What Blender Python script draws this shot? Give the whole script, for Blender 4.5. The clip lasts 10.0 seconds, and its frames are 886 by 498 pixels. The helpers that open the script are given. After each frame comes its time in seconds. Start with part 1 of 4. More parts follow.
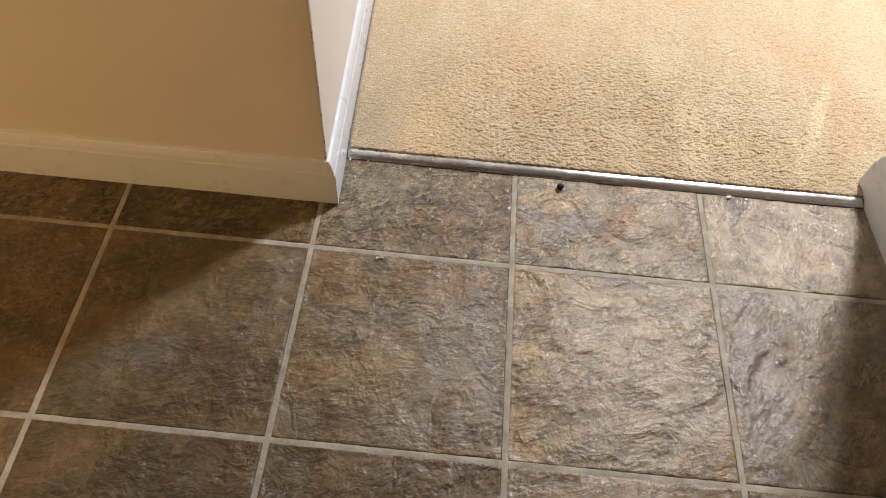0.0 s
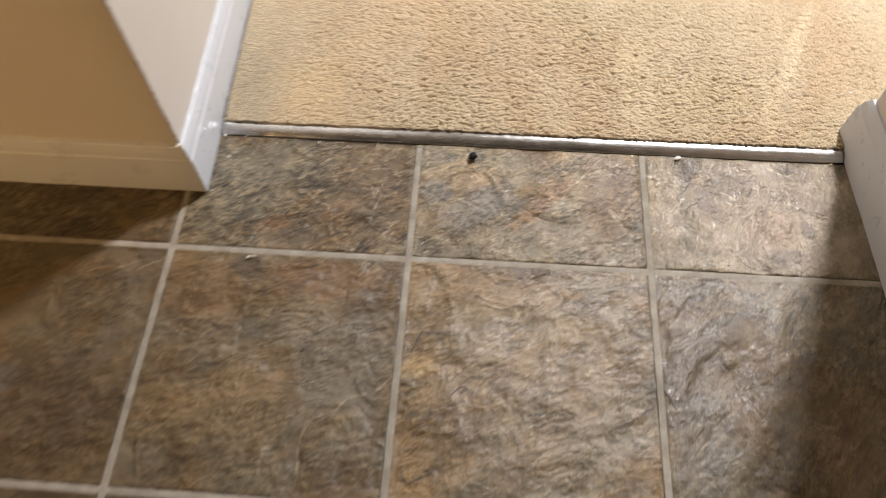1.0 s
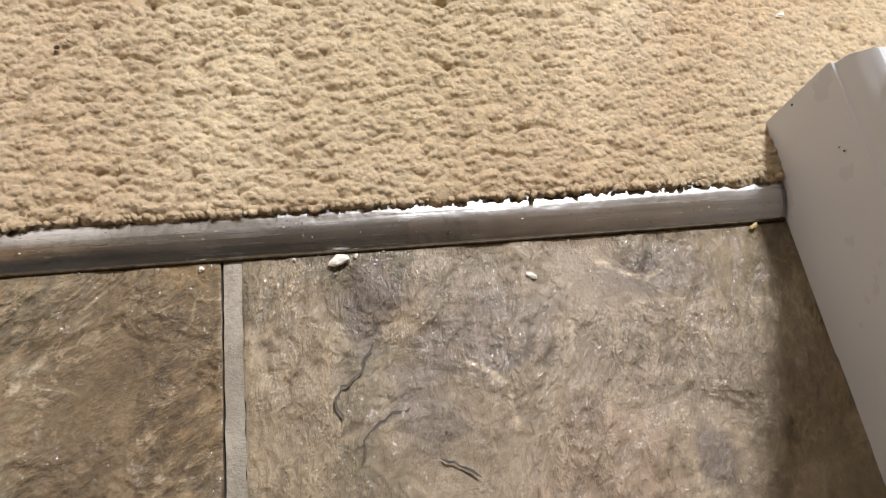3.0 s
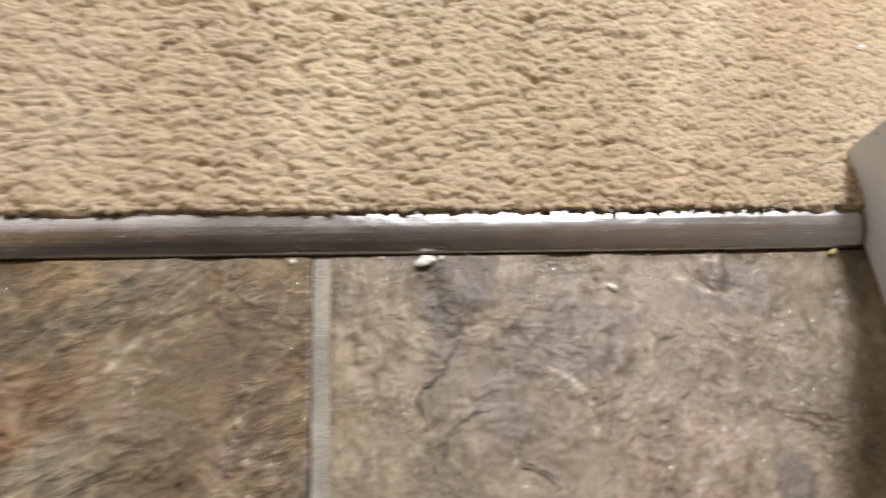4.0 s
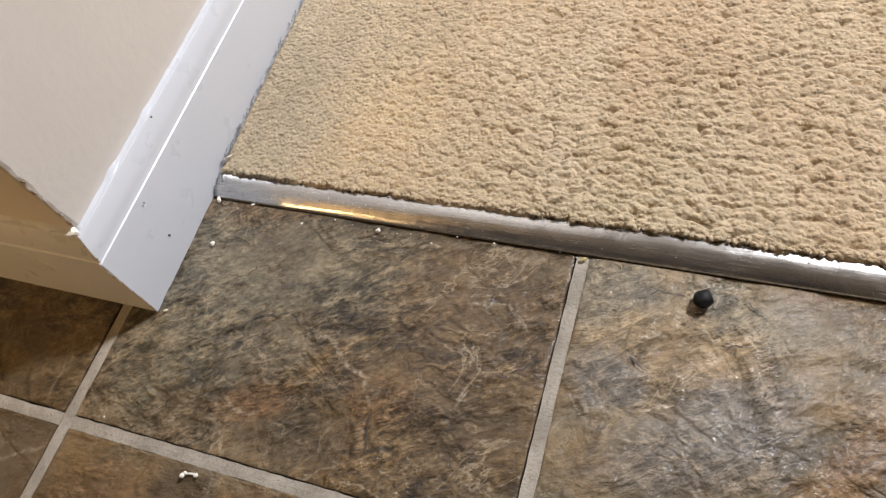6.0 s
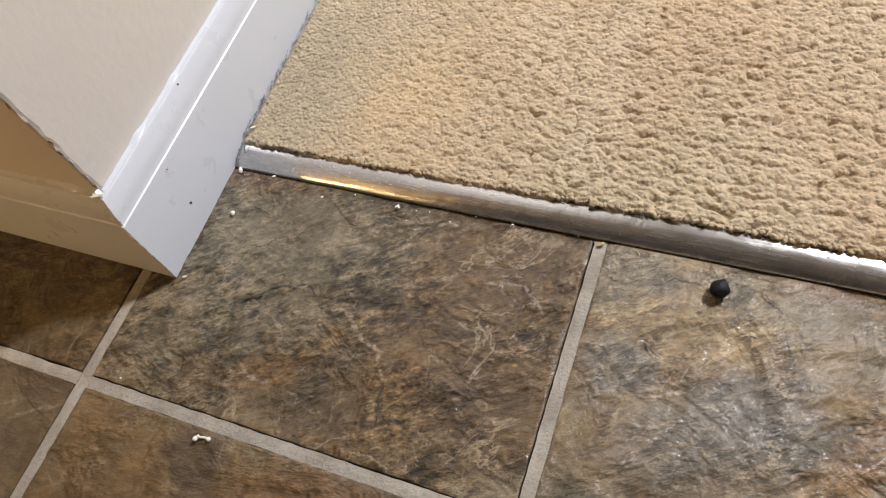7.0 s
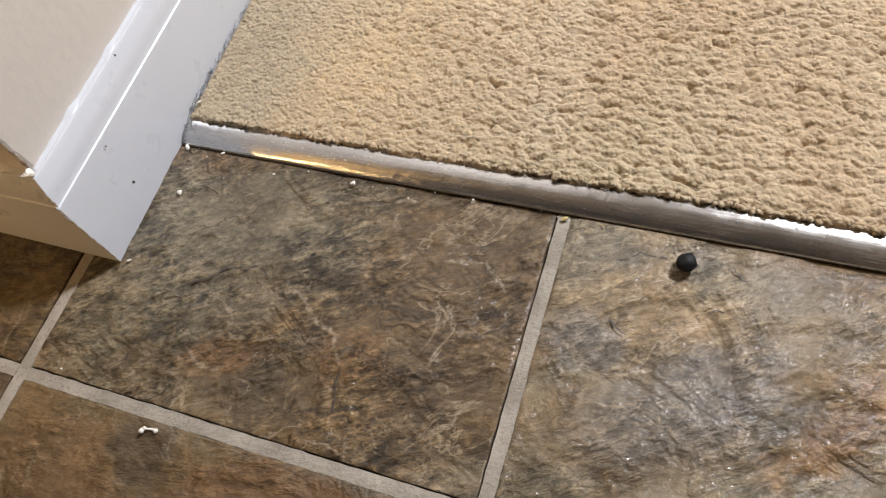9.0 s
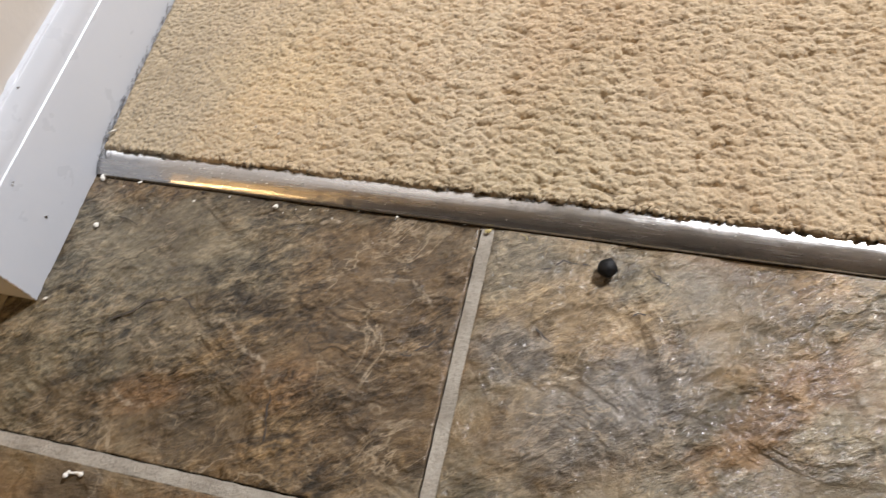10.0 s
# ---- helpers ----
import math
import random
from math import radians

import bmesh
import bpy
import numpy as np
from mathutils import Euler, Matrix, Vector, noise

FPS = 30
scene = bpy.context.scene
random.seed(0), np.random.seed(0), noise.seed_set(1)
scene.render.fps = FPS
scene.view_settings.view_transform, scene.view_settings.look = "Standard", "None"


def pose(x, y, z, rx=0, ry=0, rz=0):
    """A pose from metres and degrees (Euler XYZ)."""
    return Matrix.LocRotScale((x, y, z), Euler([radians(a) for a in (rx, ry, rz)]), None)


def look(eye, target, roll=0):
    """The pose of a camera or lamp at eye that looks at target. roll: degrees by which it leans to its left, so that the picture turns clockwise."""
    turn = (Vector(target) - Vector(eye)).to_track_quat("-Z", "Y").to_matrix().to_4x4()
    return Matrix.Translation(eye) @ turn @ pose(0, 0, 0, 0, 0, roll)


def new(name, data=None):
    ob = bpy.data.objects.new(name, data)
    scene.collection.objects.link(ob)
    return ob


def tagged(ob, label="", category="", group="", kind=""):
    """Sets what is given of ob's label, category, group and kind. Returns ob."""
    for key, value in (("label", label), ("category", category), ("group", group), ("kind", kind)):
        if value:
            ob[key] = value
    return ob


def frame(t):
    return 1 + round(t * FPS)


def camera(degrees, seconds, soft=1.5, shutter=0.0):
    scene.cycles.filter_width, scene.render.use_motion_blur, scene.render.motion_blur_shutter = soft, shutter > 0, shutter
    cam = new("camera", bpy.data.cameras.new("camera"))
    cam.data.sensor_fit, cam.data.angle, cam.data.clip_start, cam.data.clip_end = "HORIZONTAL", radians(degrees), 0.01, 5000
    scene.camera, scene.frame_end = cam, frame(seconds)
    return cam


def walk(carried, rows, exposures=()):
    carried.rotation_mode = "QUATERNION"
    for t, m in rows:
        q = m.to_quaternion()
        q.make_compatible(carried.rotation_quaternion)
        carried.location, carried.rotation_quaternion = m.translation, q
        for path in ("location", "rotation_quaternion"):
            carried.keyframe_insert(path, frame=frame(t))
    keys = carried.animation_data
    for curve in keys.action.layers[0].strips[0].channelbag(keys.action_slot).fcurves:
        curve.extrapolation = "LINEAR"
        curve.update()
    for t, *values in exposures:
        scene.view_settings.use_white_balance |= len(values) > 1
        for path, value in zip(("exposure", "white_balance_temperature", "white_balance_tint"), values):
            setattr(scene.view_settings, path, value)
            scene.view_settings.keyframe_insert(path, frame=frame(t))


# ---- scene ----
cam = camera(61.9, 10.0, 1.1, 0.4)
PATH = [
    (0, (0.206, -0.635, 0.92), (0.194, 0.522, -0.711), 5.1),
    (0.5, (0.249, -0.621, 0.918), (0.198, 0.53, -0.717), 3.5),
    (0.8, (0.34, -0.534, 0.859), (0.247, 0.531, -0.831), 0.0),
    (1, (0.388, -0.448, 0.82), (0.304, 0.536, -0.919), -1.2),
    (1.2, (0.421, -0.311, 0.803), (0.359, 0.565, -0.994), -3.7),
    (1.5, (0.486, -0.151, 0.738), (0.542, 0.662, -1.088), -1.5),
    (1.7, (0.529, -0.057, 0.607), (0.718, 0.711, -1.23), 6.7),
    (2, (0.6, -0.016, 0.467), (0.845, 0.741, -1.368), 11.6),
    (2.2, (0.631, -0.002, 0.415), (0.85, 0.767, -1.418), 9.9),
    (2.5, (0.639, 0.039, 0.368), (0.923, 0.789, -1.464), 15.0),
    (2.7, (0.658, 0.053, 0.338), (0.933, 0.777, -1.506), 14.8),
    (3.8, (0.647, 0.051, 0.309), (0.955, 0.825, -1.51), 18.7),
    (4, (0.626, 0.043, 0.319), (0.86, 0.843, -1.499), 14.2),
    (4.5, (0.563, 0.024, 0.341), (0.6, 0.85, -1.48), 3.9),
    (5, (0.491, 0.0, 0.354), (0.336, 0.924, -1.413), -4.9),
    (5.5, (0.419, -0.017, 0.38), (0.027, 0.894, -1.356), -14.1),
    (6, (0.373, -0.043, 0.413), (-0.275, 0.822, -1.27), -23.0),
    (7.5, (0.371, -0.05, 0.413), (-0.301, 0.762, -1.287), -22.7),
    (8, (0.371, -0.05, 0.411), (-0.278, 0.758, -1.299), -22.1),
    (8.5, (0.372, -0.042, 0.397), (-0.253, 0.754, -1.328), -21.8),
    (9, (0.372, -0.041, 0.393), (-0.216, 0.765, -1.34), -20.7),
    (9.5, (0.37, -0.041, 0.388), (-0.155, 0.784, -1.356), -18.9),
    (10, (0.383, -0.033, 0.394), (-0.07, 0.83, -1.353), -16.7),
]
walk(cam, [(t, look(eye, target, roll)) for t, eye, target, roll in PATH],
     [(0.0, 0.0, 6550, 10), (1.0, 0.0, 6550, 10), (1.5, -0.16, 6550, 10), (2.6, -0.14, 6500, 10), (4.1, -0.12, 6300, 10), (4.8, 0.0, 6280, 10), (10.0, 0.0, 6320, 10)])

# ---- light ----
world = bpy.data.worlds.new("world")
scene.world = world
world.use_nodes = True
world.node_tree.nodes["Background"].inputs["Color"].default_value = (0.9, 0.85, 0.8, 1)
world.node_tree.nodes["Background"].inputs["Strength"].default_value = 0.0


def lamp(name, where, watts, colour, radius):
    data = bpy.data.lights.new(name, "POINT")
    data.energy, data.color, data.shadow_soft_size = watts, colour, radius
    ob = new(name, data)
    ob.location = where
    return ob


room = bpy.data.lights.new("room_lamp_light", "AREA")
room.shape, room.size, room.energy, room.color = "DISK", 0.30, 158, (0.97, 0.97, 1.0)
new("room_lamp_light", room).location = (1.46, 1.66, 2.32)
lamp("hall_lamp_light", (-1.35, -2.1, 1.5), 98, (1.0, 0.615, 0.25), 0.10)

# ---- plan ----
TILE = 0.305            # tile pitch
GAP = 0.0046            # half a joint
FACE_L, FRONT_L = 0.027, 0.085   # the skirting faces at the bare corner
FACE_R, END_R = 0.881, 0.232     # the skirting faces at the other jamb
LEAN_L, LEAN_R = -0.027, -0.050  # how far the two walls run out of square, x over y
BOARD = 0.0138           # skirting thickness
BOARD_H = 0.083
STRIP_Y = 0.1815        # front of the metal strip
EDGE_Y = 0.1985         # where the carpet starts
CEIL = 2.4


def face_left(y):
    """x of the skirting face beside the carpet."""
    return FACE_L + LEAN_L * (y - FRONT_L)


def face_right(y):
    """x of the skirting face at the other jamb."""
    return FACE_R + LEAN_R * (y - END_R)


# ---- materials ----
class Nodes:
    """A material's node tree with short ways to add and link nodes."""

    def __init__(self, name):
        self.mat = bpy.data.materials.new(name)
        self.mat.use_nodes = True
        self.tree = self.mat.node_tree
        self.bsdf = self.tree.nodes["Principled BSDF"]
        self.edge = []

    def add(self, kind, values=(), **settings):
        n = self.tree.nodes.new(kind)
        for k, v in settings.items():
            setattr(n, k, v)
        for k, v in dict(values).items():
            self.plug(v, n.inputs[k])
        return n

    def plug(self, v, socket):
        if isinstance(v, bpy.types.NodeSocket):
            self.tree.links.new(v, socket)
        elif isinstance(v, tuple) and len(v) == 3 and socket.type == "RGBA":
            socket.default_value = (*v, 1)
        else:
            socket.default_value = v

    def put(self, **values):
        for k, v in values.items():
            self.plug(v, self.bsdf.inputs[k.replace("_", " ")])
        return self.mat

    def scaled(self, col, f):
        return self.add("ShaderNodeVectorMath", {0: col, 3: f}, operation="SCALE").outputs[0]

    def drawn(self, turn, size, shift):
        """Object coordinates for a grain that runs at that angle, its features that many times as long and wide."""
        src = self.add("ShaderNodeVectorMath", {0: self.add("ShaderNodeTexCoord").outputs["Object"], 1: shift}, operation="ADD").outputs[0]
        m = self.add("ShaderNodeMapping", {0: src}, vector_type="TEXTURE")
        self.plug(turn if isinstance(turn, bpy.types.NodeSocket) else (0, 0, radians(turn)), m.inputs["Rotation"])
        m.inputs["Scale"].default_value = size
        return m.outputs[0]

    def stain(self, col, x, y, long, wide, turn, colour, strength, ragged=0.9, inner=0.72):
        """Mix a ragged-edged patch of that colour into col, at a place of the floor."""
        at = self.add("ShaderNodeMapping", {0: self.add("ShaderNodeNewGeometry").outputs["Position"]}, vector_type="TEXTURE")
        at.inputs["Location"].default_value = (x, y, 0)
        at.inputs["Rotation"].default_value = (0, 0, radians(turn))
        at.inputs["Scale"].default_value = (long, wide, 1)
        far = self.add("ShaderNodeVectorMath", {0: at.outputs[0]}, operation="LENGTH").outputs["Value"]
        if not self.edge:
            self.edge.append(self.noise(self.place(world=True), 42, 6, 0.66))
        far = self.maths("ADD", far, self.maths("MULTIPLY", self.maths("SUBTRACT", self.edge[0], 0.5), 2 * ragged))
        return self.mix(self.ramp(far, inner, 1.15, strength, 0.0), col, colour)

    def vein(self, col, at, run, wide, colour, strength):
        """Mix a feathery line through these floor points into col; at is the place, bent a little."""
        near = None
        for (x0, y0), (x1, y1) in zip(run, run[1:]):
            m = self.add("ShaderNodeMapping", {0: at}, vector_type="TEXTURE")
            m.inputs["Location"].default_value = ((x0 + x1) / 2, (y0 + y1) / 2, 0)
            m.inputs["Rotation"].default_value = (0, 0, math.atan2(y1 - y0, x1 - x0))
            m.inputs["Scale"].default_value = (math.hypot(x1 - x0, y1 - y0) * 0.68, wide, 1)
            far = self.add("ShaderNodeVectorMath", {0: m.outputs[0]}, operation="LENGTH").outputs["Value"]
            near = far if near is None else self.maths("MINIMUM", near, far)
        return self.mix(self.maths("MULTIPLY", self.ramp(near, 0.40, 1.0, 1.0, 0.0), strength), col, colour)

    def place(self, turn=0.0, stretch=(1, 1, 1), shift=None, world=False):
        if world:
            src = self.add("ShaderNodeNewGeometry").outputs["Position"]
        else:
            src = self.add("ShaderNodeTexCoord").outputs["Object"]
        m = self.add("ShaderNodeMapping", {0: src})
        m.inputs["Rotation"].default_value = (0, 0, radians(turn))
        m.inputs["Scale"].default_value = stretch
        if shift is not None:
            self.plug(shift, m.inputs["Location"])
        return m.outputs[0]

    def noise(self, at, scale, detail=4.0, rough=0.55, warp=0.0):
        n = self.add("ShaderNodeTexNoise", {"Vector": at, "Scale": scale, "Detail": detail, "Roughness": rough, "Distortion": warp})
        return n.outputs["Fac"]

    def ramp(self, v, lo, hi, a=0.0, b=1.0):
        return self.add("ShaderNodeMapRange", {0: v, 1: lo, 2: hi, 3: a, 4: b}).outputs[0]

    def maths(self, op, a, b=0.0):
        return self.add("ShaderNodeMath", {0: a, 1: b}, operation=op).outputs[0]

    def mix(self, f, a, b, blend="MIX"):
        n = self.add("ShaderNodeMix", data_type="RGBA", blend_type=blend)
        for s, v in ((n.inputs[0], f), (n.inputs[6], a), (n.inputs[7], b)):
            self.plug(v, s)
        return n.outputs[2]

    def bump(self, v, depth, strength=1.0, below=None):
        n = self.add("ShaderNodeBump", {"Height": v, "Distance": depth, "Strength": strength})
        if below is not None:
            self.plug(below, n.inputs["Normal"])
        return n.outputs[0]


# runs of pale veins on the tiles beside the strip, as floor points
PALE_VEINS = (
    [(0.104, 0.040), (0.113, 0.035), (0.124, 0.033), (0.132, 0.037)],
    [(0.149, 0.092), (0.159, 0.093), (0.167, 0.088), (0.173, 0.080), (0.183, 0.076), (0.193, 0.073), (0.195, 0.064), (0.202, 0.057)],
    [(0.243, 0.133), (0.257, 0.137), (0.267, 0.138), (0.276, 0.131), (0.283, 0.123)],
    [(0.197, 0.168), (0.202, 0.171), (0.212, 0.171)], [(0.126, 0.056), (0.133, 0.055), (0.136, 0.058)],
    [(0.397, 0.138), (0.404, 0.142), (0.408, 0.146)], [(0.397, 0.118), (0.404, 0.122), (0.410, 0.127)],
    [(0.356, 0.089), (0.362, 0.093), (0.367, 0.095), (0.372, 0.096)], [(0.507, 0.125), (0.517, 0.127), (0.527, 0.136), (0.532, 0.145)],
    [(0.710, 0.125), (0.720, 0.119), (0.728, 0.113), (0.729, 0.102), (0.730, 0.093)], [(0.757, 0.146), (0.763, 0.138), (0.760, 0.127), (0.763, 0.122)],
    [(0.778, 0.170), (0.788, 0.163), (0.802, 0.157), (0.817, 0.164)],
    [(0.299, -0.160), (0.281, -0.178), (0.251, -0.187), (0.239, -0.206)], [(0.208, -0.276), (0.204, -0.242), (0.209, -0.216), (0.239, -0.203)],
    [(-0.064, -0.039), (-0.036, -0.025)], [(-0.037, -0.039), (-0.027, -0.032), (-0.017, -0.025), (-0.006, -0.020)],
)


def slate_material(name, calm):
    """Slate-look glazed tile: brown, grey and rust clouds, fine cleft grain, dark cleft edges and pale flecks.
    The object's colour sets each tile's own mix: red for rust, green for lightness, blue for grey, alpha for the grain's turn. calm: 0 to 1, how faint the grain is."""
    s = Nodes(name)
    info = s.add("ShaderNodeObjectInfo")
    shift = s.add("ShaderNodeCombineXYZ", {0: s.maths("MULTIPLY", info.outputs["Random"], 37.0), 1: s.maths("MULTIPLY", info.outputs["Random"], 91.0)}).outputs[0]
    own = s.add("ShaderNodeSeparateColor", {0: info.outputs["Color"]})
    rust_own, light_own, grey_own = own.outputs[0], own.outputs[1], own.outputs[2]
    turn = s.add("ShaderNodeCombineXYZ", {2: s.maths("MULTIPLY", info.outputs["Alpha"], math.pi)}).outputs[0]
    flat = s.drawn(0, (1, 1, 1), shift)
    grain = s.drawn(turn, (2.0, 1.0, 1), shift)
    loose = s.drawn(turn, (1.3, 1.0, 1), shift)
    # sheets of brown, olive grey and rust with ragged edges
    col = s.mix(s.ramp(s.noise(loose, 7, 8, 0.64, 0.6), 0.37, 0.63), (0.088, 0.060, 0.029), (0.225, 0.156, 0.080))
    grey = s.mix(s.ramp(s.noise(flat, 12, 6, 0.62, 0.5), 0.37, 0.63), (0.105, 0.094, 0.067), (0.228, 0.203, 0.155))
    f = s.maths("ADD", s.ramp(s.noise(loose, 6.5, 9, 0.66, 0.7), 0.43, 0.57), s.maths("MULTIPLY", s.maths("SUBTRACT", grey_own, 0.5), 1.6))
    col = s.mix(s.ramp(f, 0.0, 1.0), col, grey)
    f = s.maths("MULTIPLY", s.ramp(s.noise(loose, 8, 8, 0.66, 0.8), 0.50, 0.60), s.maths("MULTIPLY", rust_own, 0.75))
    col = s.mix(f, col, (0.158, 0.098, 0.050))
    # larger stains on single tiles
    rust, brown, grey, slate_blue = (0.190, 0.112, 0.054), (0.136, 0.096, 0.056), (0.165, 0.152, 0.124), (0.146, 0.139, 0.132)
    tan, beige, purple, pink, dark = (0.245, 0.186, 0.116), (0.262, 0.218, 0.165), (0.126, 0.111, 0.105), (0.255, 0.196, 0.158), (0.070, 0.055, 0.038)
    col = s.stain(col, 0.365, 0.130, 0.055, 0.026, 10, tan, 0.7)
    col = s.stain(col, 0.330, 0.166, 0.030, 0.016, 0, grey, 0.6)
    col = s.stain(col, 0.335, 0.105, 0.026, 0.017, 0, slate_blue, 0.8)
    col = s.stain(col, 0.385, 0.072, 0.060, 0.026, 20, slate_blue, 0.65)
    col = s.stain(col, 0.405, 0.098, 0.040, 0.022, 35, slate_blue, 0.75)
    col = s.stain(col, 0.445, 0.138, 0.032, 0.026, 0, grey, 0.5)
    col = s.stain(col, 0.478, 0.100, 0.062, 0.015, 47, (0.200, 0.122, 0.060), 0.75)
    col = s.stain(col, 0.562, 0.110, 0.044, 0.075, 0, brown, 0.75)
    col = s.stain(col, 0.634, 0.115, 0.022, 0.085, 0, beige, 0.85)
    col = s.stain(col, 0.765, 0.090, 0.110, 0.105, 0, (0.268, 0.230, 0.192), 0.75)
    col = s.stain(col, 0.672, 0.155, 0.015, 0.024, 0, purple, 0.75)
    col = s.stain(col, 0.722, 0.136, 0.042, 0.019, 10, purple, 0.65)
    col = s.stain(col, 0.809, 0.160, 0.030, 0.013, 0, purple, 0.6)
    col = s.stain(col, 0.765, 0.073, 0.036, 0.032, 0, pink, 0.55)
    col = s.stain(col, 0.782, 0.030, 0.024, 0.015, 0, purple, 0.8)
    col = s.stain(col, 0.816, 0.072, 0.010, 0.013, 0, purple, 0.9)
    col = s.stain(col, 0.060, 0.065, 0.055, 0.080, 0, (0.178, 0.160, 0.116), 0.85)
    col = s.stain(col, 0.095, 0.134, 0.085, 0.040, 0, (0.172, 0.156, 0.116), 0.75)
    col = s.stain(col, 0.250, 0.105, 0.060, 0.085, 0, brown, 0.8)
    col = s.stain(col, 0.150, 0.030, 0.060, 0.020, 0, dark, 0.4)
    col = s.stain(col, 0.123, 0.041, 0.032, 0.013, 20, rust, 0.75)
    col = s.stain(col, 0.080, 0.024, 0.026, 0.020, 0, brown, 0.6)
    col = s.stain(col, 0.204, 0.064, 0.020, 0.022, 0, rust, 0.5)
    col = s.stain(col, 0.200, -0.035, 0.085, 0.032, 0, rust, 0.8)
    col = s.stain(col, 0.060, -0.060, 0.050, 0.050, 0, rust, 0.5)
    col = s.stain(col, 0.105, -0.020, 0.022, 0.026, 0, dark, 0.75)
    col = s.stain(col, 0.233, -0.145, 0.052, 0.060, 0, grey, 0.6)
    col = s.stain(col, 0.120, -0.200, 0.080, 0.055, 20, tan, 0.5)
    col = s.stain(col, 0.330, -0.142, 0.024, 0.014, 10, (0.30, 0.215, 0.105), 0.95)
    col = s.stain(col, 0.470, -0.150, 0.110, 0.110, 0, beige, 0.45)
    col = s.stain(col, 0.650, -0.150, 0.045, 0.110, 0, purple, 0.5)
    col = s.stain(col, -0.190, -0.205, 0.060, 0.030, 20, slate_blue, 0.8)
    col = s.stain(col, -0.070, -0.200, 0.070, 0.060, 0, brown, 0.6)
    col = s.stain(col, 0.690, 0.108, 0.014, 0.026, 20, purple, 0.6)
    col = s.stain(col, 0.685, 0.143, 0.012, 0.008, 30, beige, 0.8)
    col = s.stain(col, 0.095, 0.010, 0.028, 0.022, 30, tan, 0.5)
    col = s.stain(col, 0.165, 0.106, 0.034, 0.008, 5, dark, 0.75)
    ground = col
    # torn flakes of paler and darker sheets
    torn = s.noise(loose, 30, 10, 0.76, 0.3)
    col = s.mix(s.ramp(torn, 0.515, 0.555, 0.0, 0.55), col, s.scaled(col, 1.70))
    col = s.mix(s.ramp(torn, 0.430, 0.470, 0.42, 0.0), col, (0.064, 0.053, 0.040))
    # calm sheets and broken ones: short dark dapples along the grain, pale lips as painted ridge highlights, fine
    # strokes
    broken = s.ramp(s.noise(flat, 15, 4, 0.6, 0.5), 0.42, 0.56, 0.16, 1.0)
    dapple = s.noise(grain, 150, 5, 0.66, 0.25)
    small = s.noise(grain, 420, 3, 0.6, 0.2)
    col = s.scaled(col, s.maths("SUBTRACT", 1.0, s.maths("MULTIPLY", s.maths("MULTIPLY", s.ramp(dapple, 0.40, 0.51, 1.0, 0.0), broken), 0.66)))
    f = s.maths("MULTIPLY", s.ramp(dapple, 0.53, 0.64), broken)
    col = s.mix(s.maths("MULTIPLY", f, 0.75), col, s.scaled(s.mix(0.4, col, (0.20, 0.17, 0.125)), 1.85))
    col = s.mix(broken, s.scaled(col, s.ramp(small, 0.32, 0.68, 0.82, 1.18)), s.scaled(col, s.ramp(small, 0.32, 0.68, 0.55, 1.45)))
    # soft pale clouds where sheets thin out
    thin = s.maths("MULTIPLY", s.ramp(s.noise(loose, 30, 6, 0.66, 0.9), 0.56, 0.68), s.ramp(s.noise(flat, 9, 3), 0.45, 0.60))
    col = s.mix(s.maths("MULTIPLY", thin, 0.45), col, (0.300, 0.262, 0.200))
    # wandering pale veins and hair cracks
    for scale, wide, low, colour, strength in ((17, 0.013, 0.50, (0.42, 0.355, 0.265), 0.75), (38, 0.016, 0.52, (0.40, 0.335, 0.245), 0.65), (11, 0.0055, 0.55, (0.035, 0.027, 0.018), 0.75)):
        line = s.maths("ABSOLUTE", s.maths("SUBTRACT", s.noise(s.drawn(turn, (1.4, 1.0, 1), shift), scale, 5, 0.56, 0.8), 0.5))
        line = s.maths("MULTIPLY", s.ramp(line, 0.0, wide, 1.0, 0.0), s.ramp(s.noise(flat, scale * 0.8, 3), low, low + 0.07))
        col = s.mix(s.maths("MULTIPLY", line, strength), col, colour)
    spot = s.add("ShaderNodeNewGeometry").outputs["Position"]
    sway = s.add("ShaderNodeTexNoise", {"Vector": spot, "Scale": 150.0, "Detail": 5.0, "Roughness": 0.7}).outputs["Color"]
    sway = s.add("ShaderNodeVectorMath", {0: sway, 1: (0.5, 0.5, 0.5)}, operation="SUBTRACT").outputs[0]
    spot = s.add("ShaderNodeVectorMath", {0: spot, 1: s.scaled(sway, 0.0075)}, operation="ADD").outputs[0]
    spot = s.add("ShaderNodeVectorMath", {0: spot, 1: (1, 1, 0)}, operation="MULTIPLY").outputs[0]
    fray = s.ramp(s.noise(flat, 210, 4, 0.7), 0.36, 0.60, 0.10, 0.80)
    col = s.scaled(col, s.ramp(s.noise(flat, 850, 3, 0.6), 0.30, 0.70, 0.80, 1.20))
    # paler and greyer tiles have a fainter grain
    f = s.maths("MAXIMUM", s.ramp(light_own, 0.50, 0.95, 0.0, 0.45), s.ramp(grey_own, 0.70, 0.95, 0.0, 0.62))
    col = s.mix(s.maths("MAXIMUM", f, calm), col, ground)
    for run in PALE_VEINS:
        col = s.vein(col, spot, run, 0.0019, (0.46, 0.40, 0.32), fray)
    # each tile's lightness, with shade by the wall and sheen painted in
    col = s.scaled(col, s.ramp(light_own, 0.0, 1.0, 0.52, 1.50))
    col = s.mix(1.0, col, (1.03, 0.95, 0.825), "MULTIPLY")
    # relief
    rise = s.bump(s.maths("MULTIPLY", dapple, broken), 0.0062, 1.0, s.bump(torn, 0.0060, 1.0))
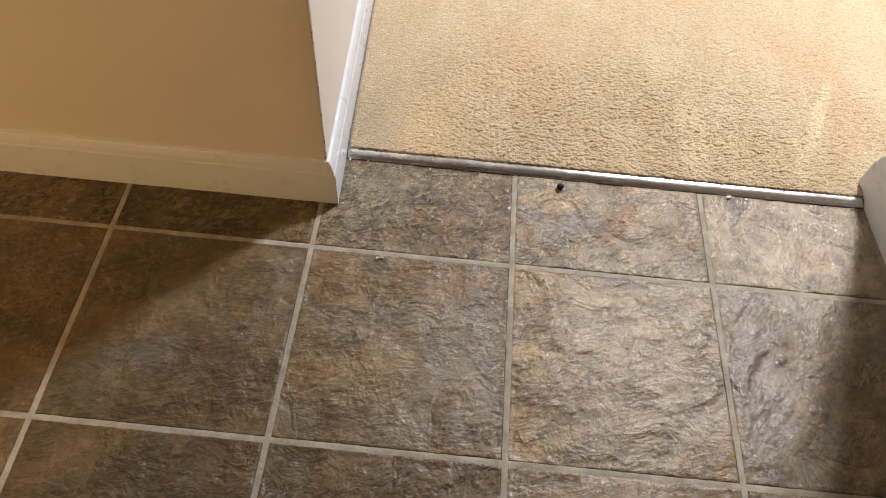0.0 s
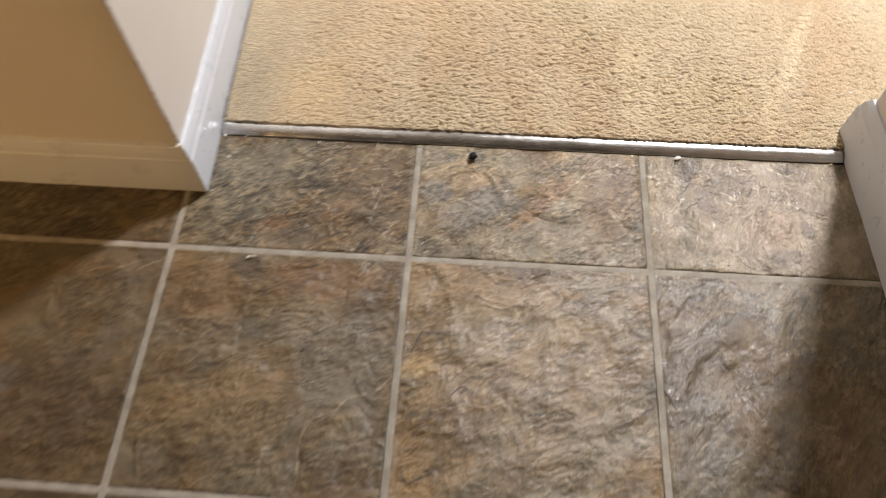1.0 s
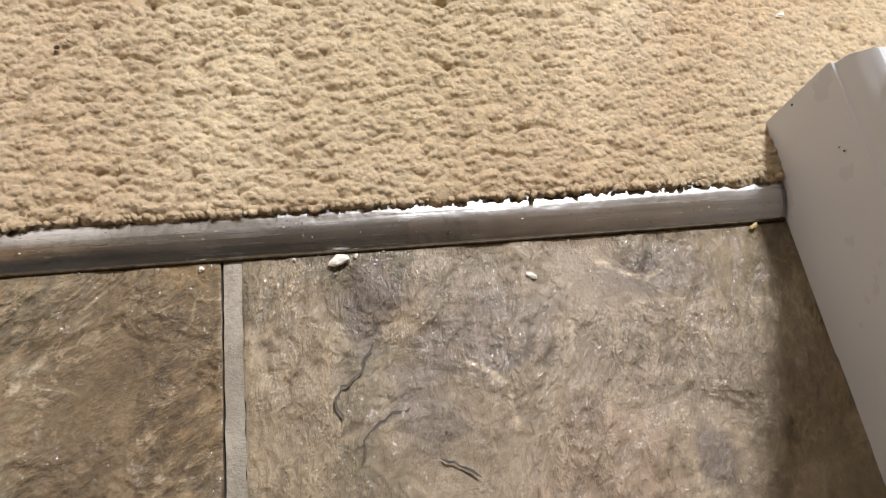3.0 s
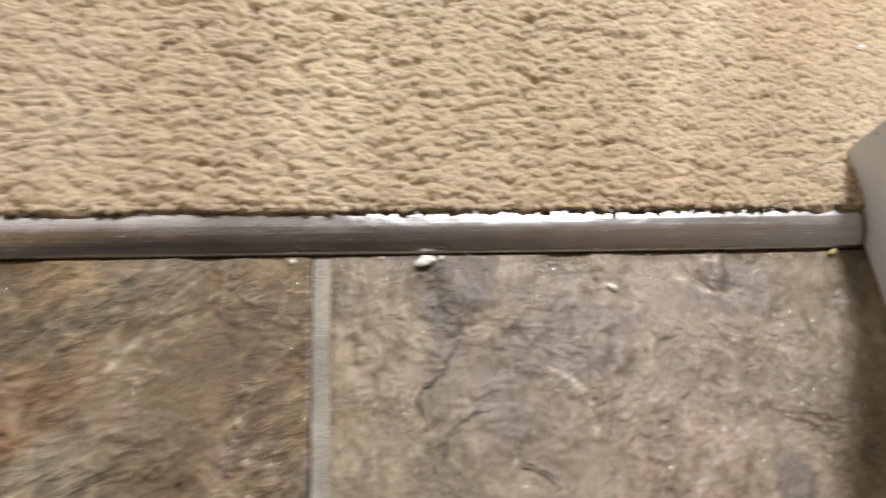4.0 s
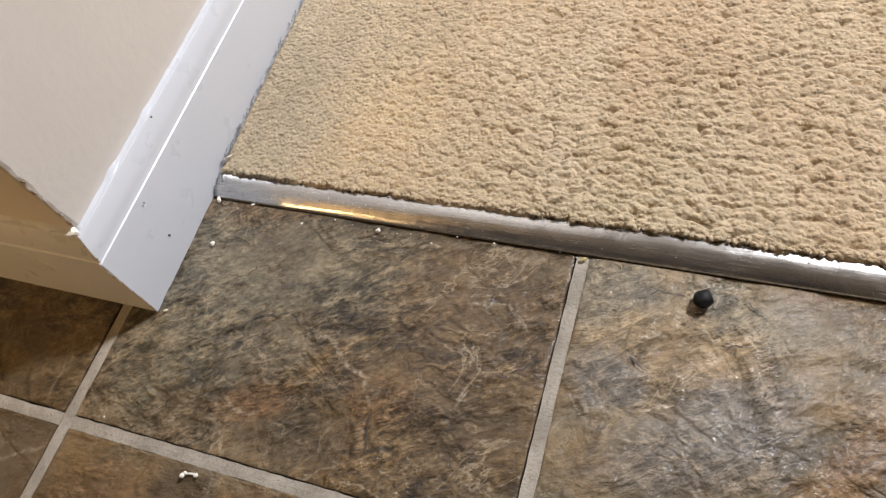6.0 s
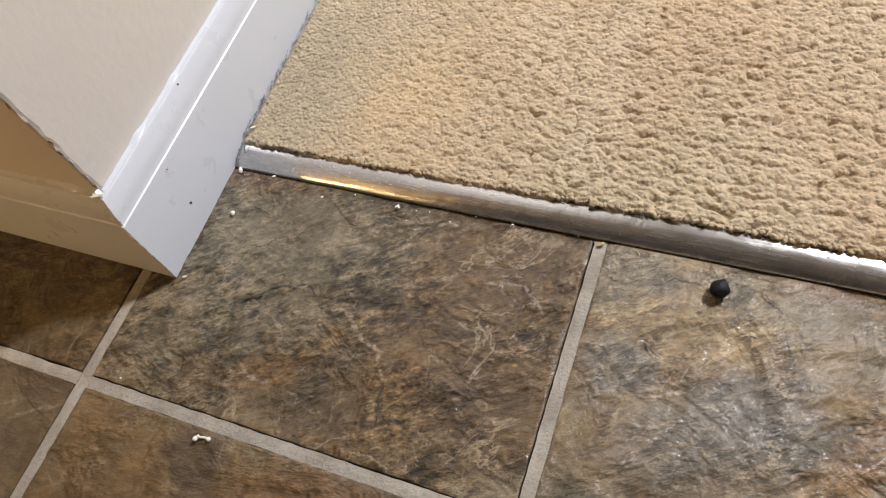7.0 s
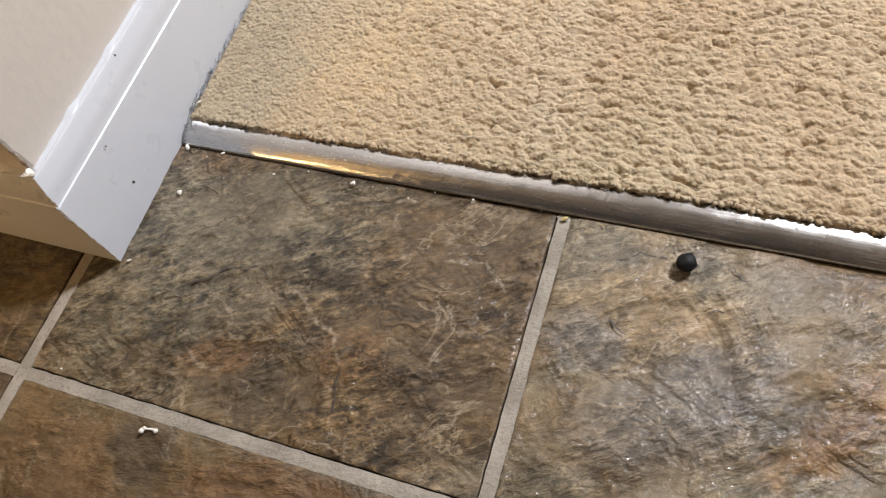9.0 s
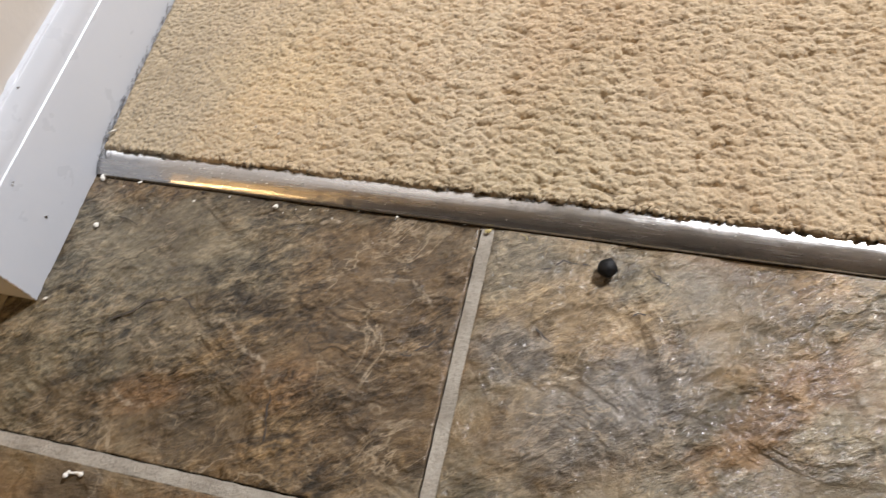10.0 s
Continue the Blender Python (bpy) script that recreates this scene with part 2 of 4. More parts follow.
    rise = s.bump(s.maths("MULTIPLY", small, broken), 0.0011, 1.0, rise)
    # a clear glaze with its own orange-peel face
    glaze = s.bump(s.noise(flat, 620, 2, 0.5), 0.00062, 1.0, s.bump(dapple, 0.0010))
    s.put(Coat_Weight=0.46 + 0.5 * calm, Coat_IOR=1.5, Coat_Roughness=s.ramp(s.noise(flat, 45, 4), 0.3, 0.7, 0.11 + 0.1 * calm, 0.17 + 0.14 * calm), Coat_Normal=glaze)
    s.bsdf.inputs["Specular IOR Level"].default_value = 0.40
    return s.put(Base_Color=col, Roughness=s.ramp(s.noise(flat, 60, 4), 0.3, 0.7, 0.42, 0.55), Normal=rise, IOR=1.5)


def grout_material():
    s = Nodes("grout")
    p = s.place(world=True)
    col = s.mix(s.ramp(s.noise(p, 35, 4), 0.35, 0.65), (0.260, 0.230, 0.185), (0.39, 0.352, 0.292))
    col = s.mix(s.ramp(s.noise(p, 500, 3), 0.30, 0.5, 0.5, 0.0), col, (0.17, 0.14, 0.11))
    return s.put(Base_Color=col, Roughness=0.85, Normal=s.bump(s.noise(p, 600, 3, 0.7), 0.0009))


def paint_material(name, low, high, rough, relief, scale=160):
    s = Nodes(name)
    p = s.place(world=True)
    col = s.mix(s.ramp(s.noise(p, 5, 4), 0.3, 0.7), low, high)
    scuff = s.maths("MULTIPLY", s.ramp(s.noise(p, 120, 4, 0.7), 0.66, 0.74), s.ramp(s.noise(p, 18, 3), 0.5, 0.65))
    col = s.mix(s.maths("MULTIPLY", scuff, 0.25), col, (0.45, 0.42, 0.39))
    rise = s.bump(s.noise(p, scale, 3, 0.5), relief)
    return s.put(Base_Color=col, Roughness=s.ramp(s.noise(p, 40, 3), 0.3, 0.7, rough - 0.05, rough + 0.08), Normal=rise)


def metal_material():
    """Brushed metal, drawn along x, with a worn and dusty face."""
    s = Nodes("brushed_metal")
    p = s.place(0, (5.0, 420.0, 420.0), world=True)
    drawn = s.noise(p, 1.0, 4, 0.6)
    q = s.place(world=True)
    dull = s.noise(s.place(0, (1.0, 3.0, 3.0), world=True), 24, 4, 0.6)
    col = s.mix(s.ramp(dull, 0.3, 0.7), (0.48, 0.47, 0.46), (0.65, 0.64, 0.63))
    col = s.mix(s.ramp(drawn, 0.35, 0.5, 0.20, 0.0), col, (0.30, 0.285, 0.27))
    rough = s.maths("ADD", s.ramp(dull, 0.3, 0.7, 0.17, 0.28), s.ramp(drawn, 0.3, 0.7, -0.05, 0.07))
    rise = s.bump(drawn, 0.0003, 0.4, s.bump(s.noise(q, 45, 3), 0.0012, 0.6, s.bump(s.noise(q, 420, 2), 0.00006, 1.0)))
    dust = s.ramp(s.noise(q, 900, 2, 0.5), 0.68, 0.74)
    rise = s.bump(dust, 0.0004, 1.0, rise)
    return s.put(Base_Color=col, Metallic=0.95, Roughness=rough, Normal=rise, Anisotropic=0.15)


def carpet_material():
    s = Nodes("cut_pile")
    p = s.place(world=True)
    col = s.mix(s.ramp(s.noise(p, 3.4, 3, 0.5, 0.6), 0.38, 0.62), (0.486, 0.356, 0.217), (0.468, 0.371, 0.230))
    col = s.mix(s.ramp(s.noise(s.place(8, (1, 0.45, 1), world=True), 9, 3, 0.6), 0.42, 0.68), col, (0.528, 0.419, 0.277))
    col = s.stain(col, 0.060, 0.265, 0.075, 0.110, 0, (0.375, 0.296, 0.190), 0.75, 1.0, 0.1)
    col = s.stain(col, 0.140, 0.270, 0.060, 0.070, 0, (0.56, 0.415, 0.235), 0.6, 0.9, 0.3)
    col = s.stain(col, 0.700, 0.270, 0.085, 0.070, 0, (0.515, 0.408, 0.245), 0.5, 0.9, 0.3)
    col = s.stain(col, 0.610, 0.300, 0.030, 0.110, 0, (0.62, 0.50, 0.325), 0.6, 0.5)
    col = s.stain(col, 0.845, 0.380, 0.012, 0.110, -22, (0.66, 0.53, 0.35), 0.6, 0.5)
    col = s.stain(col, 0.790, 0.260, 0.012, 0.050, -5, (0.66, 0.53, 0.35), 0.4, 0.5)
    fibre = s.noise(p, 1100, 3, 0.75)
    col = s.mix(s.ramp(fibre, 0.30, 0.52, 0.20, 0.0), col, (0.27, 0.19, 0.105))
    col = s.mix(s.ramp(fibre, 0.56, 0.72, 0.0, 0.35), col, (0.74, 0.62, 0.44))
    yarn = s.add("ShaderNodeTexVoronoi", {"Vector": p, "Scale": 330.0})
    shade = s.add("ShaderNodeSeparateColor", {0: yarn.outputs["Color"]}).outputs[0]
    col = s.scaled(col, s.ramp(shade, 0.0, 1.0, 0.84, 1.17))
    rise = s.bump(fibre, 0.0007, 1.0, s.bump(s.ramp(yarn.outputs["Distance"], 0.0, 0.7, 1.0, 0.0), 0.0014))
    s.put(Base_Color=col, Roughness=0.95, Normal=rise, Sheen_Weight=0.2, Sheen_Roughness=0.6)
    s.bsdf.inputs["Specular IOR Level"].default_value = 0.1
    return s.mat


def plain_material(name, low, high, rough, scale=400, relief=0.0004):
    s = Nodes(name)
    p = s.place()
    n = s.noise(p, scale, 3, 0.6)
    return s.put(Base_Color=s.mix(s.ramp(n, 0.35, 0.65), low, high), Roughness=rough, Normal=s.bump(n, relief))


SLATE, CALM_SLATE = slate_material("slate_tile", 0.0), slate_material("calm_slate_tile", 0.45)
GROUT, METAL, PILE = grout_material(), metal_material(), carpet_material()
WALL = paint_material("wall_paint", (0.60, 0.55, 0.495), (0.64, 0.59, 0.535), 0.62, 0.00030)
TRIM = paint_material("trim_paint", (0.56, 0.575, 0.61), (0.60, 0.615, 0.65), 0.30, 0.00015, 90)
# paints of unseen surfaces, darkened to cut bounce light in the shadows
GREY = paint_material("dimmed_wall_paint", (0.24, 0.236, 0.232), (0.28, 0.276, 0.272), 0.62, 0.0003)
CEILING = paint_material("ceiling_paint", (0.44, 0.42, 0.39), (0.49, 0.47, 0.44), 0.8, 0.001)
DIRT = plain_material("joint_dirt", (0.025, 0.019, 0.014), (0.05, 0.04, 0.03), 0.9)
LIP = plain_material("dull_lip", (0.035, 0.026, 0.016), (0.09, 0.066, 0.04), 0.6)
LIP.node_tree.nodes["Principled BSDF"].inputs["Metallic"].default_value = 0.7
BARE = plain_material("torn_paper", (0.24, 0.17, 0.11), (0.46, 0.37, 0.28), 0.9)
BLACK = plain_material("black_rubber", (0.005, 0.005, 0.0055), (0.011, 0.0105, 0.0105), 0.6)
BLACK.node_tree.nodes["Principled BSDF"].inputs["Specular IOR Level"].default_value = 0.22
CHALK = plain_material("plaster_crumb", (0.70, 0.66, 0.58), (0.82, 0.79, 0.72), 0.85)
STRAW = plain_material("straw_crumb", (0.42, 0.33, 0.13), (0.56, 0.47, 0.22), 0.8)
SOOT = plain_material("dark_fleck", (0.03, 0.022, 0.016), (0.08, 0.06, 0.045), 0.8)
BACKING = plain_material("carpet_backing", (0.11, 0.08, 0.05), (0.22, 0.165, 0.10), 0.95, 900)
LINT = plain_material("grey_lint", (0.14, 0.14, 0.145), (0.36, 0.36, 0.37), 0.95)
CLEFT = plain_material("dark_cleft", (0.035, 0.028, 0.022), (0.075, 0.058, 0.045), 0.6)


# ---- builders ----
def mesh_of(name, verts, faces, material, smooth=False):
    me = bpy.data.meshes.new(name)
    me.from_pydata([tuple(v) for v in verts], [], faces)
    me.materials.append(material)
    if smooth:
        me.polygons.foreach_set("use_smooth", [True] * len(me.polygons))
    me.update()
    return me


def part(name, bm, material, parent=None, label="", smooth=False):
    """Link a bmesh as one mesh object under a thing or a part."""
    bmesh.ops.recalc_face_normals(bm, faces=bm.faces)
    me = bpy.data.meshes.new(name)
    bm.to_mesh(me)
    bm.free()
    me.materials.append(material)
    if smooth:
        me.polygons.foreach_set("use_smooth", [True] * len(me.polygons))
    ob = new(name, me)
    ob.parent = parent
    return tagged(ob, label)


def block(lo, hi, bevel=0.0):
    bm = bmesh.new()
    bmesh.ops.create_cube(bm, size=1)
    for v in bm.verts:
        v.co = Vector([lo[k] + (v.co[k] + 0.5) * (hi[k] - lo[k]) for k in range(3)])
    if bevel:
        bmesh.ops.bevel(bm, geom=bm.edges[:], offset=bevel, segments=2, affect="EDGES")
    return bm


def lumpy(size, seed, rough=0.25, cuts=2):
    """A crumb: a small uneven stone of that size, its foot at z 0."""
    rng = random.Random(seed)
    bm = bmesh.new()
    bmesh.ops.create_icosphere(bm, subdivisions=cuts, radius=0.5)
    off = Vector((rng.uniform(0, 50), rng.uniform(0, 50), rng.uniform(0, 50)))
    for v in bm.verts:
        v.co *= 1 + rough * 2 * noise.noise(v.co * 2.6 + off)
        v.co = Vector((v.co.x * size[0], v.co.y * size[1], v.co.z * size[2]))
    low = min(v.co.z for v in bm.verts)
    for v in bm.verts:
        v.co.z -= low
    return bm


def skirting(name, line, label):
    """A moulded skirting board along a line of plan points; its face lies to the left of the way."""
    # depth out of the wall and height
    prof = [(0.0, 0.0), (BOARD, 0.0), (BOARD - 0.0016, 0.0628), (BOARD - 0.0020, 0.0644), (BOARD - 0.0028, 0.0650), (BOARD - 0.0032, 0.0660),
            (BOARD - 0.0036, 0.0690), (BOARD - 0.0042, 0.0730), (BOARD - 0.0058, 0.0770), (BOARD - 0.0072, 0.0805), (BOARD - 0.0081, 0.0828),
            (BOARD - 0.0090, 0.0838), (0.0, 0.0838)]
    pts = [Vector(p) for p in line]
    bm = bmesh.new()
    rings = []
    for i, p in enumerate(pts):
        ways = []
        if i:
            ways.append((p - pts[i - 1]).normalized())
        if i + 1 < len(pts):
            ways.append((pts[i + 1] - p).normalized())
        sides = [Vector((-w.y, w.x)) for w in ways]
        out = sides[0] if len(sides) == 1 else (sides[0] + sides[1]) / (1 + sides[0].dot(sides[1]))
        rings.append([bm.verts.new((p.x + out.x * d, p.y + out.y * d, h)) for d, h in prof])
    for a, b in zip(rings, rings[1:]):
        for k in range(len(prof)):
            n = (k + 1) % len(prof)
            bm.faces.new((a[k], a[n], b[n], b[k]))
    bm.faces.new(rings[0])
    bm.faces.new(rings[-1])
    ob = part(name, bm, TRIM, smooth=True)
    ob.data.set_sharp_from_angle(angle=radians(28))
    return tagged(ob, label, kind="structure")


def ribbon(points, widths, z):
    """A flat crooked line of uneven width with tapering ends."""
    pts = [Vector(p) for p in points]
    bm = bmesh.new()
    rows = []
    for i, p in enumerate(pts):
        w = (pts[min(i + 1, len(pts) - 1)] - pts[max(i - 1, 0)]).normalized()
        s = Vector((-w.y, w.x)) * widths * (0.08 if i in (0, len(pts) - 1) else 0.22 + 0.38 * abs(math.sin(3.7 * i + 90 * p.x)))
        rows.append((bm.verts.new((p.x + s.x, p.y + s.y, z)), bm.verts.new((p.x - s.x, p.y - s.y, z))))
    for a, b in zip(rows, rows[1:]):
        bm.faces.new((a[0], a[1], b[1], b[0]))
    return bm


def crooked(points, seed, step=0.004, sway=0.0012):
    """The line through these points with small bends."""
    rng = random.Random(seed)
    out = []
    for (x0, y0), (x1, y1) in zip(points, points[1:]):
        n = max(2, int(math.hypot(x1 - x0, y1 - y0) / step))
        out += [(x0 + (x1 - x0) * k / n + rng.uniform(-sway, sway), y0 + (y1 - y0) * k / n + rng.uniform(-sway, sway)) for k in range(n)]
    return out + [points[-1]]


# ---- setting: walls and ceiling ----
WALL_XL, WALL_YL = FACE_L - BOARD, FRONT_L + BOARD
WALL_XR, WALL_YR = FACE_R + BOARD, END_R - BOARD


def corner_wall(name, x0, x1, y0, y1, corner, label):
    """A wall whose outer corner is a little uneven from knocks: corner gives which end (x) is rounded."""
    rng = random.Random(len(name))
    bm = bmesh.new()
    levels = [0.0] + [0.06 + 0.006 * k for k in range(60)] + [0.5, 1.2, CEIL]
    rings = []
    for z in levels:
        c = 0.0018 + (rng.uniform(0, 0.0016) if 0.05 < z < 0.45 else 0)
        if corner == "x1y0":
            plan = [(x0, y0), (x1 - c, y0), (x1 - c * 0.3, y0 + c * 0.3), (x1, y0 + c), (x1 + LEAN_L * (y1 - y0), y1), (x0, y1)]
        else:
            plan = [(x0 + LEAN_R * (y0 - y1), y0), (x1, y0), (x1, y1), (x0 + c, y1), (x0 + c * 0.3, y1 - c * 0.3), (x0, y1 - c)]
        rings.append([bm.verts.new((x, y, z)) for x, y in plan])
    for a, b in zip(rings, rings[1:]):
        for k in range(6):
            bm.faces.new((a[k], a[(k + 1) % 6], b[(k + 1) % 6], b[k]))
    bm.faces.new(rings[0]), bm.faces.new(rings[-1])
    return tagged(part(name, bm, WALL), label, kind="structure")


def prism(plan, height):
    """An upright block over a plan."""
    bm = bmesh.new()
    low, top = [bm.verts.new((x, y, 0)) for x, y in plan], [bm.verts.new((x, y, height)) for x, y in plan]
    for k in range(len(plan)):
        n = (k + 1) % len(plan)
        bm.faces.new((low[k], low[n], top[n], top[k]))
    bm.faces.new(low[::-1]), bm.faces.new(top)
    return bm


WALL_XN = WALL_XL + LEAN_L * (4.6 - WALL_YL)     # the far ends of the two slanting walls
WALL_XS = WALL_XR + LEAN_R * (-2.3 - WALL_YR)
wall_corner = corner_wall("wall_north", -2.2, WALL_XL, WALL_YL, 0.24, "x1y0", "off-white painted wall with a chipped outer corner")
tagged(part("wall_west", prism([(-0.30, 0.24), (WALL_XL + LEAN_L * (0.24 - WALL_YL), 0.24), (WALL_XN, 4.6), (-0.30, 4.6)], CEIL), WALL), "off-white painted wall beside the carpet", kind="structure")
wall_right = corner_wall("wall_east", WALL_XR - 0.0025, 1.18, -2.3, WALL_YR + 0.0025, "x0y1", "off-white painted wall beside the tiles")
tagged(part("wall_room_south", block((1.18, 0.10, 0), (4.6, WALL_YR + 0.0025, CEIL)), GREY), "plain grey wall of the carpeted room", kind="structure")
tagged(part("wall_room_east", block((4.6, 0.10, 0), (4.72, 4.72, CEIL)), GREY), "plain grey wall of the carpeted room", kind="structure")
tagged(part("wall_room_north", block((-0.30, 4.6, 0), (4.6, 4.72, CEIL)), GREY), "plain grey wall of the carpeted room", kind="structure")
tagged(part("wall_hall_west", block((-2.32, -2.42, 0), (-2.2, 0.24, CEIL)), GREY), "plain grey wall of the tiled hall", kind="structure")
tagged(part("wall_hall_south", block((-2.2, -2.42, 0), (1.18, -2.3, CEIL)), GREY), "plain grey wall of the tiled hall", kind="structure")
# unseen wall, added to keep the hall lamp off the right-hand side
tagged(part("wall_light_block", block((-0.62, -2.3, 0), (-0.50, -0.97, CEIL)), GREY), "plain grey unseen wall added to block hall lamp light", kind="structure")
tagged(part("wall_header", block((WALL_XL, 0.105, 2.04), (WALL_XR, 0.215, CEIL)), GREY), "plain wall over the opening", kind="structure")
tagged(part("ceiling", block((-2.32, -2.42, CEIL), (4.72, 4.72, CEIL + 0.1)), CEILING), "plain unseen ceiling darkened to cut bounce light", kind="structure")

skirt_left = skirting("baseboard", [(-2.2, WALL_YL), (WALL_XL, WALL_YL), (WALL_XN, 4.6)][::-1], "white moulded baseboard round the bare wall corner")
skirt_right = skirting("baseboard", [(WALL_XS, -2.3), (WALL_XR, WALL_YR), (4.6, WALL_YR)], "white moulded baseboard ending beside the metal strip")

# ---- setting: the tiled floor ----
def hashed(ix, iy, seed):
    h = (ix.astype(np.int64) * 374761393 + iy.astype(np.int64) * 668265263 + seed * 1442695041) & 0x7FFFFFFF
    h = ((h ^ (h >> 13)) * 1274126177) & 0x7FFFFFFF
    return ((h ^ (h >> 16)) & 0xFFFF) / 65535.0


def soft(x, y, seed):
    """Smooth value noise, 0 to 1."""
    ix, iy = np.floor(x), np.floor(y)
    fx, fy = x - ix, y - iy
    fx, fy = fx * fx * (3 - 2 * fx), fy * fy * (3 - 2 * fy)
    a, b = hashed(ix, iy, seed), hashed(ix + 1, iy, seed)
    c, d = hashed(ix, iy + 1, seed), hashed(ix + 1, iy + 1, seed)
    return (a + (b - a) * fx) * (1 - fy) + (c + (d - c) * fx) * fy


def fractal(x, y, seed, octaves, gain=0.55):
    """Summed value noise, 0 to 1."""
    total, weight, norm = 0.0, 1.0, 0.0
    for k in range(octaves):
        total = total + weight * soft(x * 2.03 ** k + 17.3 * k, y * 2.03 ** k + 5.1 * k, seed + 13 * k)
        norm += weight
        weight *= gain
    return total / norm


def slate_relief(x, y, turn, seed):
    """Riven slate: broken sheets with steep edges, ridges along the grain, fine grain. Metres, at most 0."""
    a = radians(turn)
    u, v = x * math.cos(a) + y * math.sin(a), -x * math.sin(a) + y * math.cos(a)
    wu = u + 0.013 * (fractal(u * 30, v * 30, seed + 1, 3) - 0.5)
    wv = v + 0.010 * (fractal(u * 30, v * 30, seed + 2, 3) - 0.5)
    sheet = fractal(wu * 17, wv * 30, seed + 3, 6, 0.60)
    h = np.zeros_like(x)
    for k, edge in enumerate((0.36, 0.42, 0.48, 0.54, 0.60)):
        reach = fractal(x * 16, y * 16, seed + 40 + k, 3)
        step = np.clip((sheet - edge) / (0.006 + 0.13 * np.clip(0.60 - reach, 0, 1)), 0, 1)
        h += 0.00075 * step * step * (3 - 2 * step)
    ridge = fractal(wu * 60, wv * 170, seed + 5, 4, 0.60) - 0.5
    fine = fractal(wu * 200, wv * 420, seed + 6, 2) - 0.5
    calm = 0.16 + 1.0 * np.clip((fractal(x * 13, y * 13, seed + 7, 3) - 0.42) / 0.24, 0, 1)
    h = h - h.mean() + calm * (0.0019 * ridge + 0.0010 * fine) + 0.0005 * (soft(u * 22, v * 40, seed + 8) - 0.5)
    return 0.0018 * np.tanh(h / 0.0018) - 0.0006


floor = tagged(part("floor", block((-2.32, -2.42, -0.06), (1.18, 0.20, -0.0035)), DIRT), "slate-look tile floor with pale grout joints", kind="structure")
tagged(part("subfloor", block((-0.30, 0.20, -0.06), (4.72, 4.72, -0.002)), DIRT), "dark floor base under the carpet", kind="structure")


def tile_mesh(x1, y1, seed):
    """One tile from its own corner, with slightly uneven worn edges."""
    rng = random.Random(seed)
    n = 22
    plan = []
    for (ax, ay), (bx, by) in (((0, 0), (x1, 0)), ((x1, 0), (x1, y1)), ((x1, y1), (0, y1)), ((0, y1), (0, 0))):
        for k in range(n):
            u = k / n
            plan.append((ax + (bx - ax) * u + rng.uniform(-1, 1) * 0.00028, ay + (by - ay) * u + rng.uniform(-1, 1) * 0.00028))
    m = len(plan)
    verts, cx, cy = [], x1 / 2, y1 / 2
    for inset, z in ((0.0, -0.0034), (0.0, -0.0009), (0.0005, -0.0003), (0.0014, 0.0)):
        verts += [(x + (inset if x < cx else -inset) * (abs(x - cx) > cx * 0.98), y + (inset if y < cy else -inset) * (abs(y - cy) > cy * 0.98), z) for x, y in plan]
    faces = [(r * m + k, r * m + (k + 1) % m, (r + 1) * m + (k + 1) % m, (r + 1) * m + k) for r in range(3) for k in range(m)]
    faces.append(tuple(range(3 * m, 4 * m)))
    return mesh_of("tile", verts, faces, CALM_SLATE)


def riven_tile(x1, y1, step, turn, seed, material):
    """A tile with its own riven face: a fine sheet, a worn rim and sides."""
    nx, ny = int(x1 / step) + 2, int(y1 / step) + 2
    gx, gy = np.meshgrid(np.linspace(0, x1, nx), np.linspace(0, y1, ny))
    z = slate_relief(gx + 0.37 * seed, gy + 0.21 * seed, turn, seed)
    rim = np.minimum(np.minimum(gx, x1 - gx), np.minimum(gy, y1 - gy))
    if y1 < 0.2:
        rim = np.minimum(rim, np.maximum(0.177 - gy, 0))
        z = np.where(gy > 0.17, np.minimum(z, -0.0002), z)
    f = np.clip(rim / 0.005, 0, 1)
    z = z * (0.35 + 0.65 * f) - 0.0007 * (1 - np.clip(rim / 0.0018, 0, 1)) ** 2
    wob = lambda t, k: 0.0007 * (soft(t * 120, t * 0, seed + k) - 0.5)
    gx = gx + np.where(gx < 1e-6, wob(gy, 1), 0) + np.where(gx > x1 - 1e-6, wob(gy, 2), 0)
    gy = gy + np.where(gy < 1e-6, wob(gx, 3), 0) + np.where(gy > y1 - 1e-6, wob(gx, 4), 0)
    v = np.stack((gx, gy, z), -1).reshape(-1, 3)
    k = (np.arange(ny - 1)[:, None] * nx + np.arange(nx - 1)[None, :]).ravel()
    f = np.stack((k, k + 1, k + nx + 1, k + nx), -1)
    ring = np.concatenate((np.arange(nx), nx * np.arange(1, ny) + nx - 1, nx * (ny - 1) + np.arange(nx - 2, -1, -1), nx * np.arange(ny - 2, 0, -1)))
    foot = v[ring].copy()
    foot[:, 2] = -0.0034
    n, m = len(v), len(ring)
    j = np.arange(m)
    sides = np.stack((ring, n + j, n + (j + 1) % m, ring[(j + 1) % m]), -1)
    me = mesh_of("tile", np.concatenate((v, foot)).tolist(), np.concatenate((f, sides)).tolist(), material, True)
    me.set_sharp_from_angle(angle=radians(60))
    return me


